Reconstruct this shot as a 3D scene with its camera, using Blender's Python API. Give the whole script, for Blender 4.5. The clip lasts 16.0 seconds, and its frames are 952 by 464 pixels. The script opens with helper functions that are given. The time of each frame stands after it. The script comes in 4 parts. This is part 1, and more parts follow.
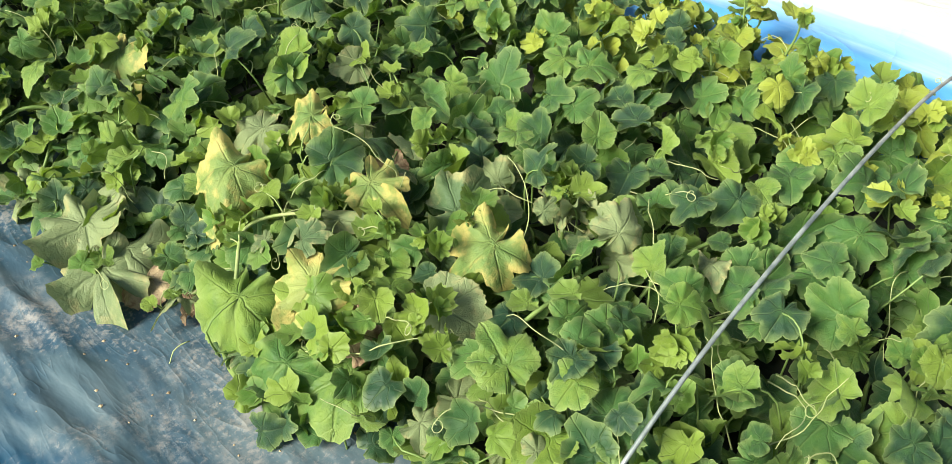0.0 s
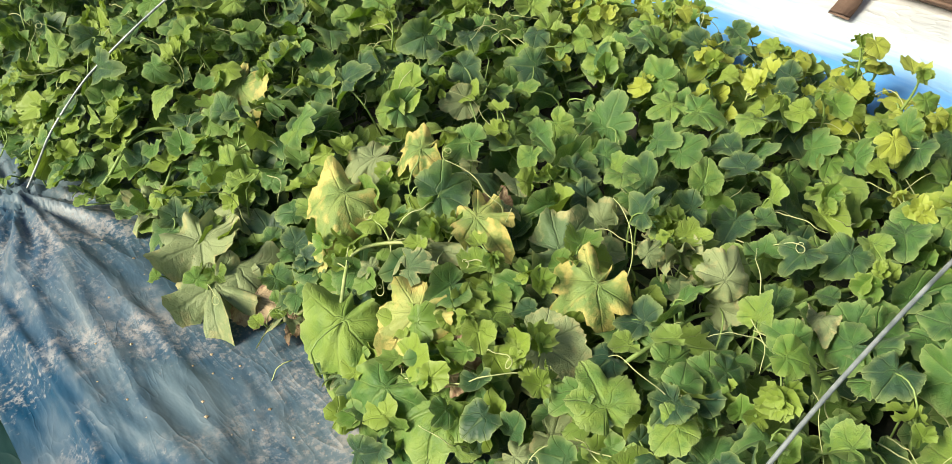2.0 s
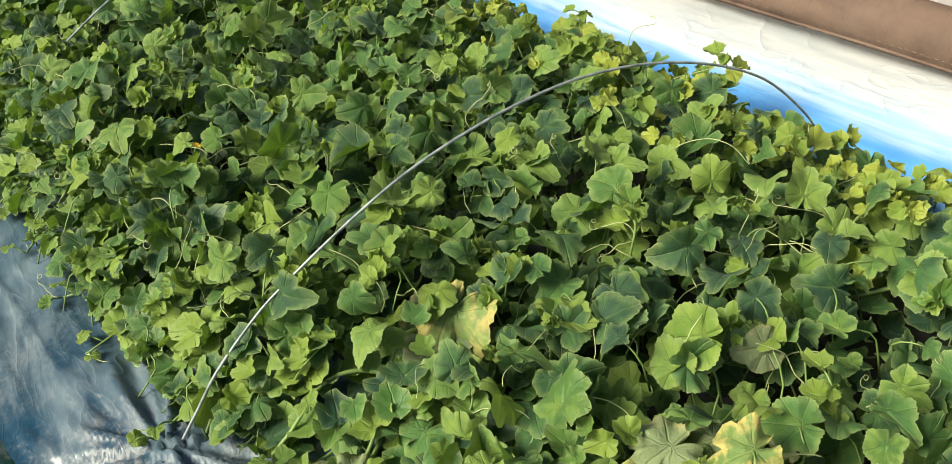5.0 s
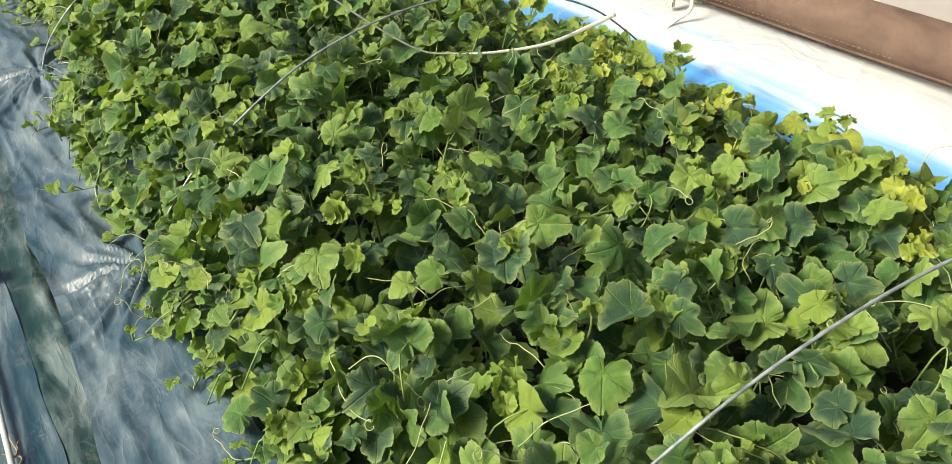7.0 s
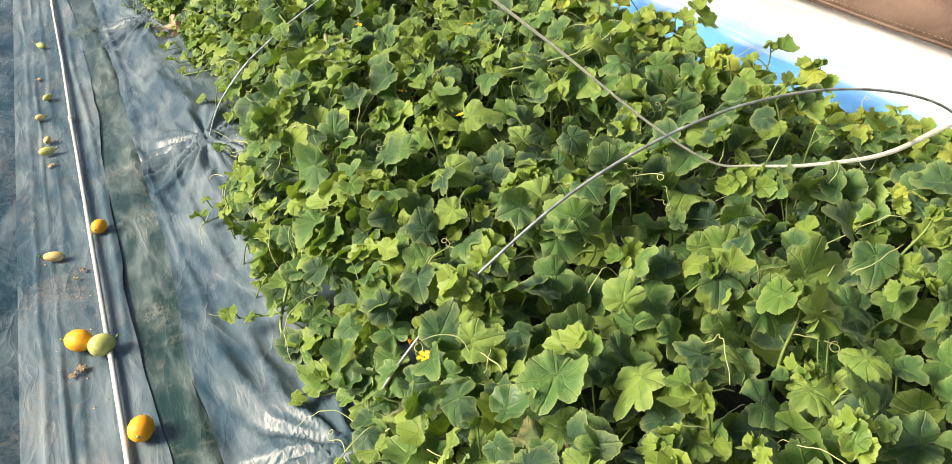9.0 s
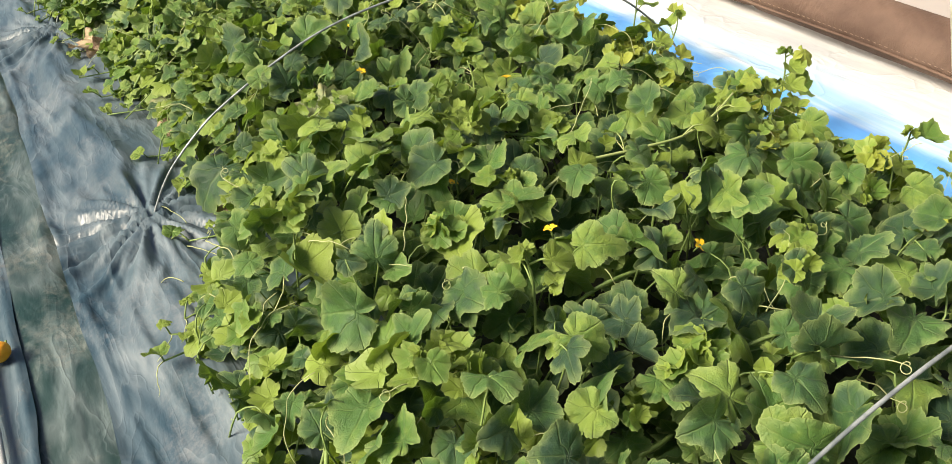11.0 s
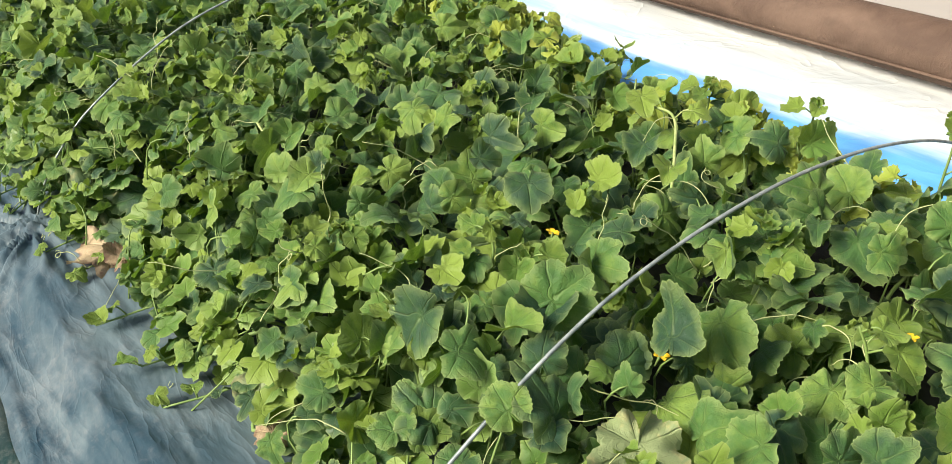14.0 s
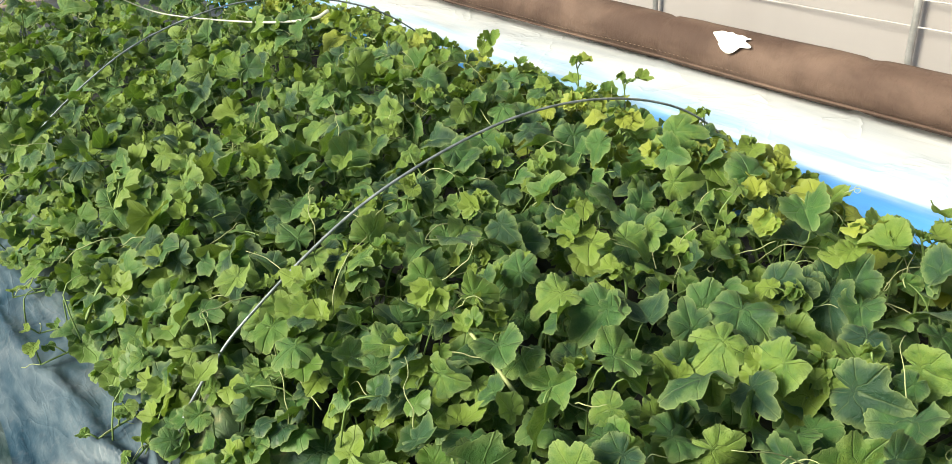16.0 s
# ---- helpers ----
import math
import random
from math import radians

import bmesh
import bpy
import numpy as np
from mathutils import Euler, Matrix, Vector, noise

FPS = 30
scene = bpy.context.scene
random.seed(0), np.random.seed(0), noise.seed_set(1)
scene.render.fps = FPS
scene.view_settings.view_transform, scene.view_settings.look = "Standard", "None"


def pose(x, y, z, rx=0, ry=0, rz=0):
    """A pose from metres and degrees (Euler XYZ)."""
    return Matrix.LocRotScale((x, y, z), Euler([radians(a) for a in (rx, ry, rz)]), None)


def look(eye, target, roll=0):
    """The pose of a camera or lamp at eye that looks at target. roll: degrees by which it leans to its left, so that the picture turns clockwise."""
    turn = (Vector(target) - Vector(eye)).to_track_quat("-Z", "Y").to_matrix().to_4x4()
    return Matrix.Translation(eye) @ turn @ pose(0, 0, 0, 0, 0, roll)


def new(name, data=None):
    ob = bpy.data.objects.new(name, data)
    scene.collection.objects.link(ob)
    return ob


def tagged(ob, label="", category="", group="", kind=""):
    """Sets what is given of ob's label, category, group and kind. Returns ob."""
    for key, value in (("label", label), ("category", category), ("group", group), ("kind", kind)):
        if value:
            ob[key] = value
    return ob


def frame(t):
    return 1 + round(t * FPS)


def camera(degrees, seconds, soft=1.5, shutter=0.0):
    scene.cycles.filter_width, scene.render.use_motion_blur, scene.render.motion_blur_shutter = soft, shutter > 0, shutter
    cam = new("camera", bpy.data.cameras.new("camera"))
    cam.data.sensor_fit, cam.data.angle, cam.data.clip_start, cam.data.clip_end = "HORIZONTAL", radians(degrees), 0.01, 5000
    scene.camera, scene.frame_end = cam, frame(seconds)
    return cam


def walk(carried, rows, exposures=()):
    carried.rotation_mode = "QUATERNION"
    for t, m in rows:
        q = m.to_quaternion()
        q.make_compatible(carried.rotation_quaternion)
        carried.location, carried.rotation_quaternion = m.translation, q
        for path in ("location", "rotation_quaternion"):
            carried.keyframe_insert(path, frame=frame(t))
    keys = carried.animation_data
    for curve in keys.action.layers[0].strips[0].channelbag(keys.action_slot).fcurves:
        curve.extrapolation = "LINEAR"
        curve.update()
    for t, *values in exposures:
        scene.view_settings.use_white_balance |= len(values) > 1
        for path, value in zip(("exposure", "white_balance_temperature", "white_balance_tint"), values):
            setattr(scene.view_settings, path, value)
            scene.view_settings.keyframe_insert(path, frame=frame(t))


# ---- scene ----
cam = camera(58.0, 16.0, soft=0.85)
PATH = [
    (0, (0.088, 0.228, 1.301), (1.166, 1.297, -0.001), -0.4),
    (0.5, (0.086, 0.232, 1.32), (1.11, 1.384, 0.046), -3.7),
    (1, (0.079, 0.234, 1.323), (1.101, 1.409, 0.068), -3.8),
    (1.5, (0.047, 0.233, 1.315), (1.056, 1.447, 0.087), -1.3),
    (2, (0.042, 0.244, 1.307), (1.023, 1.482, 0.08), -1.4),
    (2.5, (0.053, 0.242, 1.307), (1.014, 1.498, 0.082), -2.0),
    (3, (0.084, 0.228, 1.316), (1.027, 1.501, 0.095), -2.8),
    (3.5, (0.104, 0.281, 1.266), (1.045, 1.542, 0.032), -2.9),
    (4, (0.04, 0.545, 1.348), (1.008, 1.818, 0.147), -3.0),
    (4.5, (0.025, 0.769, 1.366), (1.024, 2.019, 0.167), -1.6),
    (5, (0.071, 1.053, 1.363), (1.029, 2.403, 0.241), -3.0),
    (5.2, (0.093, 1.148, 1.348), (1.01, 2.539, 0.242), -3.9),
    (7.3, (-0.017, 1.902, 1.421), (0.839, 3.345, 0.332), -1.5),
    (7.5, (-0.01, 2.015, 1.416), (0.779, 3.508, 0.343), -2.3),
    (8, (0.026, 2.262, 1.414), (0.67, 3.868, 0.411), -3.6),
    (8.5, (0.066, 2.412, 1.376), (0.69, 3.975, 0.295), -4.0),
    (9, (0.005, 2.641, 1.382), (0.668, 4.2, 0.318), -4.0),
    (9.5, (-0.03, 2.881, 1.355), (0.734, 4.417, 0.326), -2.0),
    (9.7, (-0.022, 2.985, 1.33), (0.746, 4.503, 0.28), -1.6),
    (11.8, (-0.033, 3.901, 1.262), (0.924, 5.293, 0.191), 1.8),
    (12, (-0.014, 4.006, 1.249), (0.954, 5.396, 0.186), 1.0),
    (12.5, (0.052, 4.267, 1.252), (1.027, 5.676, 0.22), -1.5),
    (13, (0.047, 4.504, 1.228), (1.022, 5.914, 0.198), -1.6),
    (13.5, (-0.004, 4.755, 1.252), (0.982, 6.163, 0.23), -1.6),
    (14, (0.025, 4.987, 1.225), (1.032, 6.38, 0.202), -1.4),
    (14.5, (0.091, 5.259, 1.247), (1.113, 6.651, 0.238), -3.9),
    (15, (0.067, 5.469, 1.245), (1.08, 6.873, 0.244), -2.8),
    (15.5, (0.013, 5.714, 1.312), (1.039, 7.163, 0.392), -2.9),
    (16, (0.033, 5.931, 1.285), (1.043, 7.386, 0.357), -3.4),
]
walk(cam, [(t, look(eye, target, roll)) for t, eye, target, roll in PATH],
     exposures=((0.0, 0.97, 6350, 1), (1.0, 0.91, 6500, 3), (2.0, 0.91, 6750, 6), (3.0, 0.83, 6850, 6), (4.0, 0.87, 6800, 5), (5.0, 0.72, 6550, 4), (7.5, 0.9, 6700, 10), (8.0, 0.88, 6800, 11), (8.5, 0.99, 6850, 11), (9.0, 1.17, 7000, 13),
                (9.7, 1.13, 7000, 14), (12.0, 0.77, 6800, 13), (13.0, 0.72, 6550, 10), (14.0, 0.88, 6500, 8), (15.0, 0.86, 6400, 6), (16.0, 0.82, 6400, 5)))

# ---- light: diffuse daylight through the greenhouse skin, warm side light from the aisle side ----
world = bpy.data.worlds.new("sky")
scene.world = world
world.use_nodes = True
wn = world.node_tree
sky = wn.nodes.new("ShaderNodeTexSky")
sky.sky_type = 'NISHITA'
sky.sun_disc = False
sky.sun_elevation = radians(34)
sky.sun_rotation = radians(-79)
sky.air_density = 1.0
sky.dust_density = 3.0
wn.links.new(sky.outputs[0], wn.nodes["Background"].inputs[0])
wn.nodes["Background"].inputs[1].default_value = 0.085
sun_data = bpy.data.lights.new("sun", 'SUN')
sun_data.energy = 4.8
sun_data.angle = radians(26)
sun_data.color = (1.0, 0.935, 0.775)
sun = new("sun", sun_data)
sun.matrix_world = look((-5.9, 1.1, 4.6), (0, 0, 0))

rng = random.Random(7)
nrs = np.random.RandomState(11)
TABLE = nrs.rand(256, 256)


def vnoise(x, y, off=0):
    """Smooth value noise on arrays, 0 to 1."""
    x, y = np.asarray(x, float) + off * 17.3, np.asarray(y, float) + off * 5.9
    i, j = np.floor(x).astype(int), np.floor(y).astype(int)
    u, v = x - i, y - j
    u, v = u * u * (3 - 2 * u), v * v * (3 - 2 * v)
    a, b = TABLE[i % 256, j % 256], TABLE[(i + 1) % 256, j % 256]
    c, d = TABLE[i % 256, (j + 1) % 256], TABLE[(i + 1) % 256, (j + 1) % 256]
    return (a * (1 - u) + b * u) * (1 - v) + (c * (1 - u) + d * u) * v


def fbm(x, y, off=0, octaves=4):
    total, amp = 0, 0.5
    for k in range(octaves):
        total = total + amp * vnoise(np.asarray(x) * 2 ** k, np.asarray(y) * 2 ** k, off + k)
        amp /= 2
    return total


def ridge(x, y, off=0, octaves=3):
    total, amp = 0, 0.5
    for k in range(octaves):
        total = total + amp * (1 - np.abs(2 * vnoise(np.asarray(x) * 2 ** k, np.asarray(y) * 2 ** k, off + k) - 1)) ** 2
        amp /= 2
    return total


# ---- materials ----
class Nodes:
    """A node material written line by line."""

    def __init__(self, name, rough=0.6, spec=0.4, metal=0.0):
        self.m = bpy.data.materials.new(name)
        self.m.use_nodes = True
        self.t = self.m.node_tree
        self.b = self.t.nodes["Principled BSDF"]
        self.b.inputs["Roughness"].default_value = rough
        self.b.inputs["Specular IOR Level"].default_value = spec
        self.b.inputs["Metallic"].default_value = metal
        self.pos = self.t.nodes.new("ShaderNodeTexCoord")

    def put(self, sock, value):
        if hasattr(value, "is_linked"):
            self.t.links.new(value, sock)
        elif isinstance(value, tuple) and len(value) == 3 and sock.type == 'RGBA':
            sock.default_value = (*value, 1)
        else:
            sock.default_value = value

    def math(self, op, a, b=0.0, clamp=False):
        n = self.t.nodes.new("ShaderNodeMath")
        n.operation, n.use_clamp = op, clamp
        self.put(n.inputs[0], a), self.put(n.inputs[1], b)
        return n.outputs[0]

    def span(self, v, a, b, c=0.0, d=1.0):
        n = self.t.nodes.new("ShaderNodeMapRange")
        n.interpolation_type = 'SMOOTHSTEP'
        for k, val in enumerate((v, a, b, c, d)):
            self.put(n.inputs[k], val)
        return n.outputs[0]

    def mix(self, f, a, b):
        n = self.t.nodes.new("ShaderNodeMix")
        n.data_type = 'RGBA'
        self.put(n.inputs[0], f), self.put(n.inputs[6], a), self.put(n.inputs[7], b)
        return n.outputs[2]

    def noise(self, scale, detail=4.0, stretch=(1, 1, 1), coord="Object", rough=0.55, distort=0.0):
        mp = self.t.nodes.new("ShaderNodeMapping")
        mp.inputs["Scale"].default_value = stretch
        self.t.links.new(self.pos.outputs[coord], mp.inputs[0])
        n = self.t.nodes.new("ShaderNodeTexNoise")
        n.inputs["Scale"].default_value, n.inputs["Detail"].default_value = scale, detail
        n.inputs["Roughness"].default_value, n.inputs["Distortion"].default_value = rough, distort
        self.t.links.new(mp.outputs[0], n.inputs[0])
        return n.outputs[0]

    def axis(self, k, coord="Object"):
        n = self.t.nodes.new("ShaderNodeSeparateXYZ")
        self.t.links.new(self.pos.outputs[coord], n.inputs[0])
        return n.outputs[k]

    def rand(self):
        o = self.t.nodes.new("ShaderNodeObjectInfo").outputs["Random"]
        g = self.t.nodes.new("ShaderNodeNewGeometry").outputs["Random Per Island"]
        return self.math('FRACT', self.math('ADD', o, g))

    def color(self, c):
        self.put(self.b.inputs["Base Color"], c)

    def rough(self, r):
        self.put(self.b.inputs["Roughness"], r)

    def bump(self, h, strength=0.4, distance=0.002):
        n = self.t.nodes.new("ShaderNodeBump")
        n.inputs["Strength"].default_value, n.inputs["Distance"].default_value = strength, distance
        self.t.links.new(h, n.inputs["Height"])
        self.t.links.new(n.outputs[0], self.b.inputs["Normal"])
        return n.outputs[0]

    def thin(self, share, c):
        """Lets part of the light through, as a leaf or a film does."""
        tr = self.t.nodes.new("ShaderNodeBsdfTranslucent")
        self.put(tr.inputs[0], c)
        n = self.t.nodes.new("ShaderNodeMixShader")
        n.inputs[0].default_value = share
        self.t.links.new(self.b.outputs[0], n.inputs[1])
        self.t.links.new(tr.outputs[0], n.inputs[2])
        self.t.links.new(n.outputs[0], self.t.nodes["Material Output"].inputs[0])


def leaf_material(name, dark, light, vein, through_light, spots=None, share=0.24, middle=None):
    """A leaf with its veins fanned out from the stalk joint, paler towards the margin, mottled."""
    n = Nodes(name, rough=0.55, spec=0.3)
    uv = n.t.nodes.new("ShaderNodeSeparateXYZ")
    n.t.links.new(n.pos.outputs["UV"], uv.inputs[0])
    u, v = uv.outputs[0], uv.outputs[1]
    r = n.rand()
    shift = n.t.nodes.new("ShaderNodeVectorMath")
    shift.operation = 'ADD'
    n.t.links.new(n.pos.outputs["Object"], shift.inputs[0])
    n.t.links.new(n.math('MULTIPLY', r, 37.0), shift.inputs[1])

    def grain(scale, detail):
        t = n.t.nodes.new("ShaderNodeTexNoise")
        t.inputs["Scale"].default_value, t.inputs["Detail"].default_value, t.inputs["Roughness"].default_value = scale, detail, 0.6
        n.t.links.new(shift.outputs[0], t.inputs[0])
        return t.outputs[0]

    wob = n.math('MULTIPLY', n.math('SUBTRACT', grain(5.0, 2.0), 0.5), 0.12)
    du = n.math('ABSOLUTE', n.math('SUBTRACT', n.math('FRACT', n.math('ADD', n.math('ADD', u, wob), 0.5)), 0.5))
    main = n.span(n.math('MULTIPLY', du, v), 0.004, 0.04, 1.0, 0.0)
    side = n.math('ABSOLUTE', n.math('SUBTRACT', n.math('FRACT', n.math('ADD', n.math('SUBTRACT', n.math('MULTIPLY', v, 4.5), n.math('MULTIPLY', du, 4.0)), wob)), 0.5))
    fine = n.span(side, 0.0, 0.14, 0.3, 0.0)
    net = n.span(n.math('ABSOLUTE', n.math('SUBTRACT', grain(11.0, 2.0), 0.5)), 0.0, 0.05, 0.14, 0.0)
    veins = n.math('MAXIMUM', main, n.math('MAXIMUM', fine, net))
    blotch = grain(2.4, 4.0)
    tone = n.math('ADD', n.math('MULTIPLY', n.math('POWER', r, 1.25), 0.85), n.math('MULTIPLY', n.math('SUBTRACT', blotch, 0.45), 0.9), clamp=True)
    c = n.mix(n.span(tone, 0.0, 0.55), dark, middle or light)
    c = n.mix(n.span(tone, 0.5, 1.0), c, light)
    tone = n.math('MULTIPLY', tone, n.span(v, 0.1, 1.0, 0.72, 1.12))
    # pale margin colour, plus light through the thin edge painted in
    rim = n.math('MAXIMUM', n.span(n.math('ADD', v, n.math('MULTIPLY', blotch, 0.4)), 0.85, 1.25, 0.0, 0.4), n.span(v, 0.94, 1.0, 0.0, 0.75))
    c = n.mix(rim, c, vein)
    if spots:
        lo, hi, sc = spots[1:]
        edge = n.math('ADD', grain(sc, 4.0), n.math('MULTIPLY', n.math('SUBTRACT', v, 0.6), 0.4))
        c = n.mix(n.span(edge, lo, hi), c, spots[0])
    c = n.mix(n.math('MULTIPLY', veins, 0.18), c, vein)
    n.color(c)
    n.rough(n.span(blotch, 0.3, 0.7, 0.44, 0.64))
    relief = n.math('ADD', n.math('MULTIPLY', veins, -0.8), n.math('ADD', n.math('MULTIPLY', grain(7.0, 3.0), 1.2), n.math('MULTIPLY', grain(26.0, 2.0), 0.45)))
    n.bump(relief, 0.75, 0.0035)
    n.b.inputs["Sheen Weight"].default_value = 0.05
    n.b.inputs["Sheen Roughness"].default_value = 0.45
    n.b.inputs["Sheen Tint"].default_value = (0.8, 0.95, 0.75, 1)
    n.thin(share, n.mix(tone, through_light, light))
    return n.m


LEAF = leaf_material("leaf_green", (0.016, 0.049, 0.028), (0.17, 0.25, 0.043), (0.27, 0.34, 0.12), (0.17, 0.32, 0.02), middle=(0.054, 0.13, 0.029), share=0.22)
LEAF_YOUNG = leaf_material("leaf_young", (0.075, 0.16, 0.027), (0.185, 0.265, 0.04), (0.29, 0.36, 0.11), (0.24, 0.36, 0.03), share=0.3)
LEAF_LIME = leaf_material("leaf_lime", (0.16, 0.25, 0.038), (0.3, 0.35, 0.05), (0.36, 0.4, 0.12), (0.35, 0.4, 0.04), share=0.3)
LEAF_PALE = leaf_material("leaf_pale", (0.075, 0.13, 0.055), (0.21, 0.255, 0.12), (0.2, 0.26, 0.12), (0.18, 0.24, 0.07), spots=((0.34, 0.32, 0.15), 0.55, 0.78, 3.2))
LEAF_YELLOW = leaf_material("leaf_yellow", (0.12, 0.2, 0.055), (0.29, 0.33, 0.1), (0.22, 0.29, 0.08), (0.3, 0.33, 0.08), spots=((0.47, 0.39, 0.13), 0.45, 0.7, 3.0))
LEAF_DEAD = leaf_material("leaf_dead", (0.24, 0.17, 0.1), (0.42, 0.32, 0.2), (0.33, 0.25, 0.16), (0.3, 0.2, 0.1), spots=((0.2, 0.12, 0.08), 0.56, 0.7, 3.0), share=0.15)


def stem_material():
    n = Nodes("vine_green", rough=0.5, spec=0.35)
    n.color(n.mix(n.noise(25.0), (0.1, 0.18, 0.045), (0.22, 0.29, 0.09)))
    n.bump(n.noise(220.0, 2.0), 0.3, 0.001)
    return n.m


STEM = stem_material()


def tendril_material():
    n = Nodes("tendril_pale", rough=0.5, spec=0.35)
    n.color(n.mix(n.noise(18.0), (0.25, 0.32, 0.1), (0.44, 0.44, 0.24)))
    return n.m


TENDRIL = tendril_material()


def plain(name, a, b, scale, rough=0.6, spec=0.4, metal=0.0, bump=0.3, dist=0.001, stretch=(1, 1, 1)):
    n = Nodes(name, rough, spec, metal)
    f = n.noise(scale, 5.0, stretch)
    n.color(n.mix(n.span(f, 0.3, 0.7), a, b))
    n.bump(n.noise(scale * 6, 3.0, stretch), bump, dist)
    return n.m


WIRE = plain("coated_wire", (0.13, 0.155, 0.16), (0.35, 0.38, 0.38), 26.0, rough=0.42, spec=0.5, metal=0.35)


def rod_material():
    """Milky plastic that lets light through."""
    n = Nodes("white_rod", rough=0.4, spec=0.4)
    n.color(n.mix(n.noise(22.0, 5.0), (0.72, 0.72, 0.62), (0.87, 0.86, 0.78)))
    n.bump(n.noise(130.0, 3.0), 0.3, 0.001)
    n.thin(0.45, (0.85, 0.85, 0.76))
    return n.m


ROD = rod_material()
HOSE = plain("pale_hose", (0.3, 0.31, 0.31), (0.5, 0.5, 0.47), 9.0, rough=0.45, stretch=(1, 0.3, 1))
ROPE = plain("rope_fibre", (0.5, 0.44, 0.34), (0.82, 0.77, 0.66), 60.0, rough=0.85, bump=0.8)
CLOTH = plain("white_cloth", (0.74, 0.7, 0.64), (0.88, 0.85, 0.8), 30.0, rough=0.9, bump=0.5)
PIPE_STEEL = plain("galvanised_pipe", (0.38, 0.38, 0.37), (0.58, 0.57, 0.55), 20.0, rough=0.4, metal=0.6)
RAIL = plain("white_rail", (0.3, 0.28, 0.27), (0.5, 0.47, 0.45), 5.0, rough=0.35)
PETAL = plain("petal_yellow", (0.75, 0.42, 0.01), (0.85, 0.58, 0.03), 90.0, rough=0.6)
SOIL = plain("dry_soil", (0.13, 0.1, 0.07), (0.3, 0.24, 0.18), 9.0, rough=0.95, bump=0.9, dist=0.01)


def film_material(name, deep, bloom, dust, cover, rough_wet=0.22, scale=5.0, stretch=(1, 0.45, 1), clear=0.4, far_bloom=0.0, crust=0.4, plant_side=False):
    """Plastic mulch film, dark beneath, with a milky bloom, fine drawn-out creases tinted pale as painted glints, and
    dried dirt on top.
    """
    n = Nodes(name, rough=0.4, spec=0.34)
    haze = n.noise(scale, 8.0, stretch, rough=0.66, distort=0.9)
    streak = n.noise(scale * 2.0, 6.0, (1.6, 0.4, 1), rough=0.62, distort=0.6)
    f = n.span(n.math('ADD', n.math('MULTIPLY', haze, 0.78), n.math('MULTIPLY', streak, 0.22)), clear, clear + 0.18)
    # more bloom farther along y
    if far_bloom:
        f = n.math('ADD', n.math('MULTIPLY', f, 1 - far_bloom), n.span(n.axis(1), 2.3, 4.0, 0.0, far_bloom))

    def ridges(sc, st, power, distort):
        r = n.math('SUBTRACT', 1.0, n.math('ABSOLUTE', n.math('SUBTRACT', n.math('MULTIPLY', n.noise(sc, 3.0, st, distort=distort), 2.0), 1.0)))
        return n.math('POWER', r, power)

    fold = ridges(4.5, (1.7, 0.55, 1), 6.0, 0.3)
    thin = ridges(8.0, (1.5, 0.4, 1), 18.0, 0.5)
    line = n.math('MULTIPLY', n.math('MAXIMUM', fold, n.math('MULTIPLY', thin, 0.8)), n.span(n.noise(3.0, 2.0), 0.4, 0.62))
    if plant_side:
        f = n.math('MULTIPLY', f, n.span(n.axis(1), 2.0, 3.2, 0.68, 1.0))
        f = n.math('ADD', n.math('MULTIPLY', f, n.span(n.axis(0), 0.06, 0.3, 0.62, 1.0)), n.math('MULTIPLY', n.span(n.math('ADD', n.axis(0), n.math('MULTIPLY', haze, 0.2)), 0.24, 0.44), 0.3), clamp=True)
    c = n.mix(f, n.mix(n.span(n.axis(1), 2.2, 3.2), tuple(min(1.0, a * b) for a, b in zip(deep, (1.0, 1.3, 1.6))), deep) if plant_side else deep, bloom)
    # glints along the creases, painted in as a paler tint
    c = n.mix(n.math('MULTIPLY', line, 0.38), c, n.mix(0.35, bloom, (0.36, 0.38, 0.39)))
    patch = n.noise(3.2, 5.0, rough=0.7)
    grit = n.span(n.math('MULTIPLY', n.noise(2.6, 4.0), n.noise(85.0, 3.0, rough=0.7)), cover, cover + 0.12)
    speck = n.span(n.noise(130.0, 3.0, rough=0.75), 0.53, 0.63)
    cake = n.math('MULTIPLY', n.span(patch, 0.47, 0.66), n.math('MAXIMUM', n.span(n.noise(42.0, 5.0, rough=0.8), 0.43, 0.6), n.math('MULTIPLY', speck, 0.8)))
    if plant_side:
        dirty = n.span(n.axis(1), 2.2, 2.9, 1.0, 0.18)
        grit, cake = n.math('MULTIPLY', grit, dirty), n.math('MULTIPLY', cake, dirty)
    c = n.mix(n.math('MULTIPLY', grit, 0.6), c, dust)
    c = n.mix(n.math('MULTIPLY', cake, crust), c, dust)
    n.color(c)
    n.rough(n.math('ADD', n.math('MULTIPLY', f, 0.2), n.math('ADD', rough_wet, n.math('MULTIPLY', n.math('MAXIMUM', grit, cake), 0.35))))
    relief = n.math('ADD', n.math('MULTIPLY', fold, 0.45), n.math('ADD', n.math('MULTIPLY', thin, 0.1), n.noise(9.0, 4.0, (1.3, 0.5, 1), distort=0.35)))
    relief = n.math('ADD', relief, n.math('ADD', n.math('MULTIPLY', n.noise(30.0, 4.0, (1.2, 0.6, 1), distort=0.3), 0.12), n.math('MULTIPLY', n.math('MAXIMUM', grit, cake), 0.05)))
    n.bump(relief, 0.5, 0.012)
    return n.m


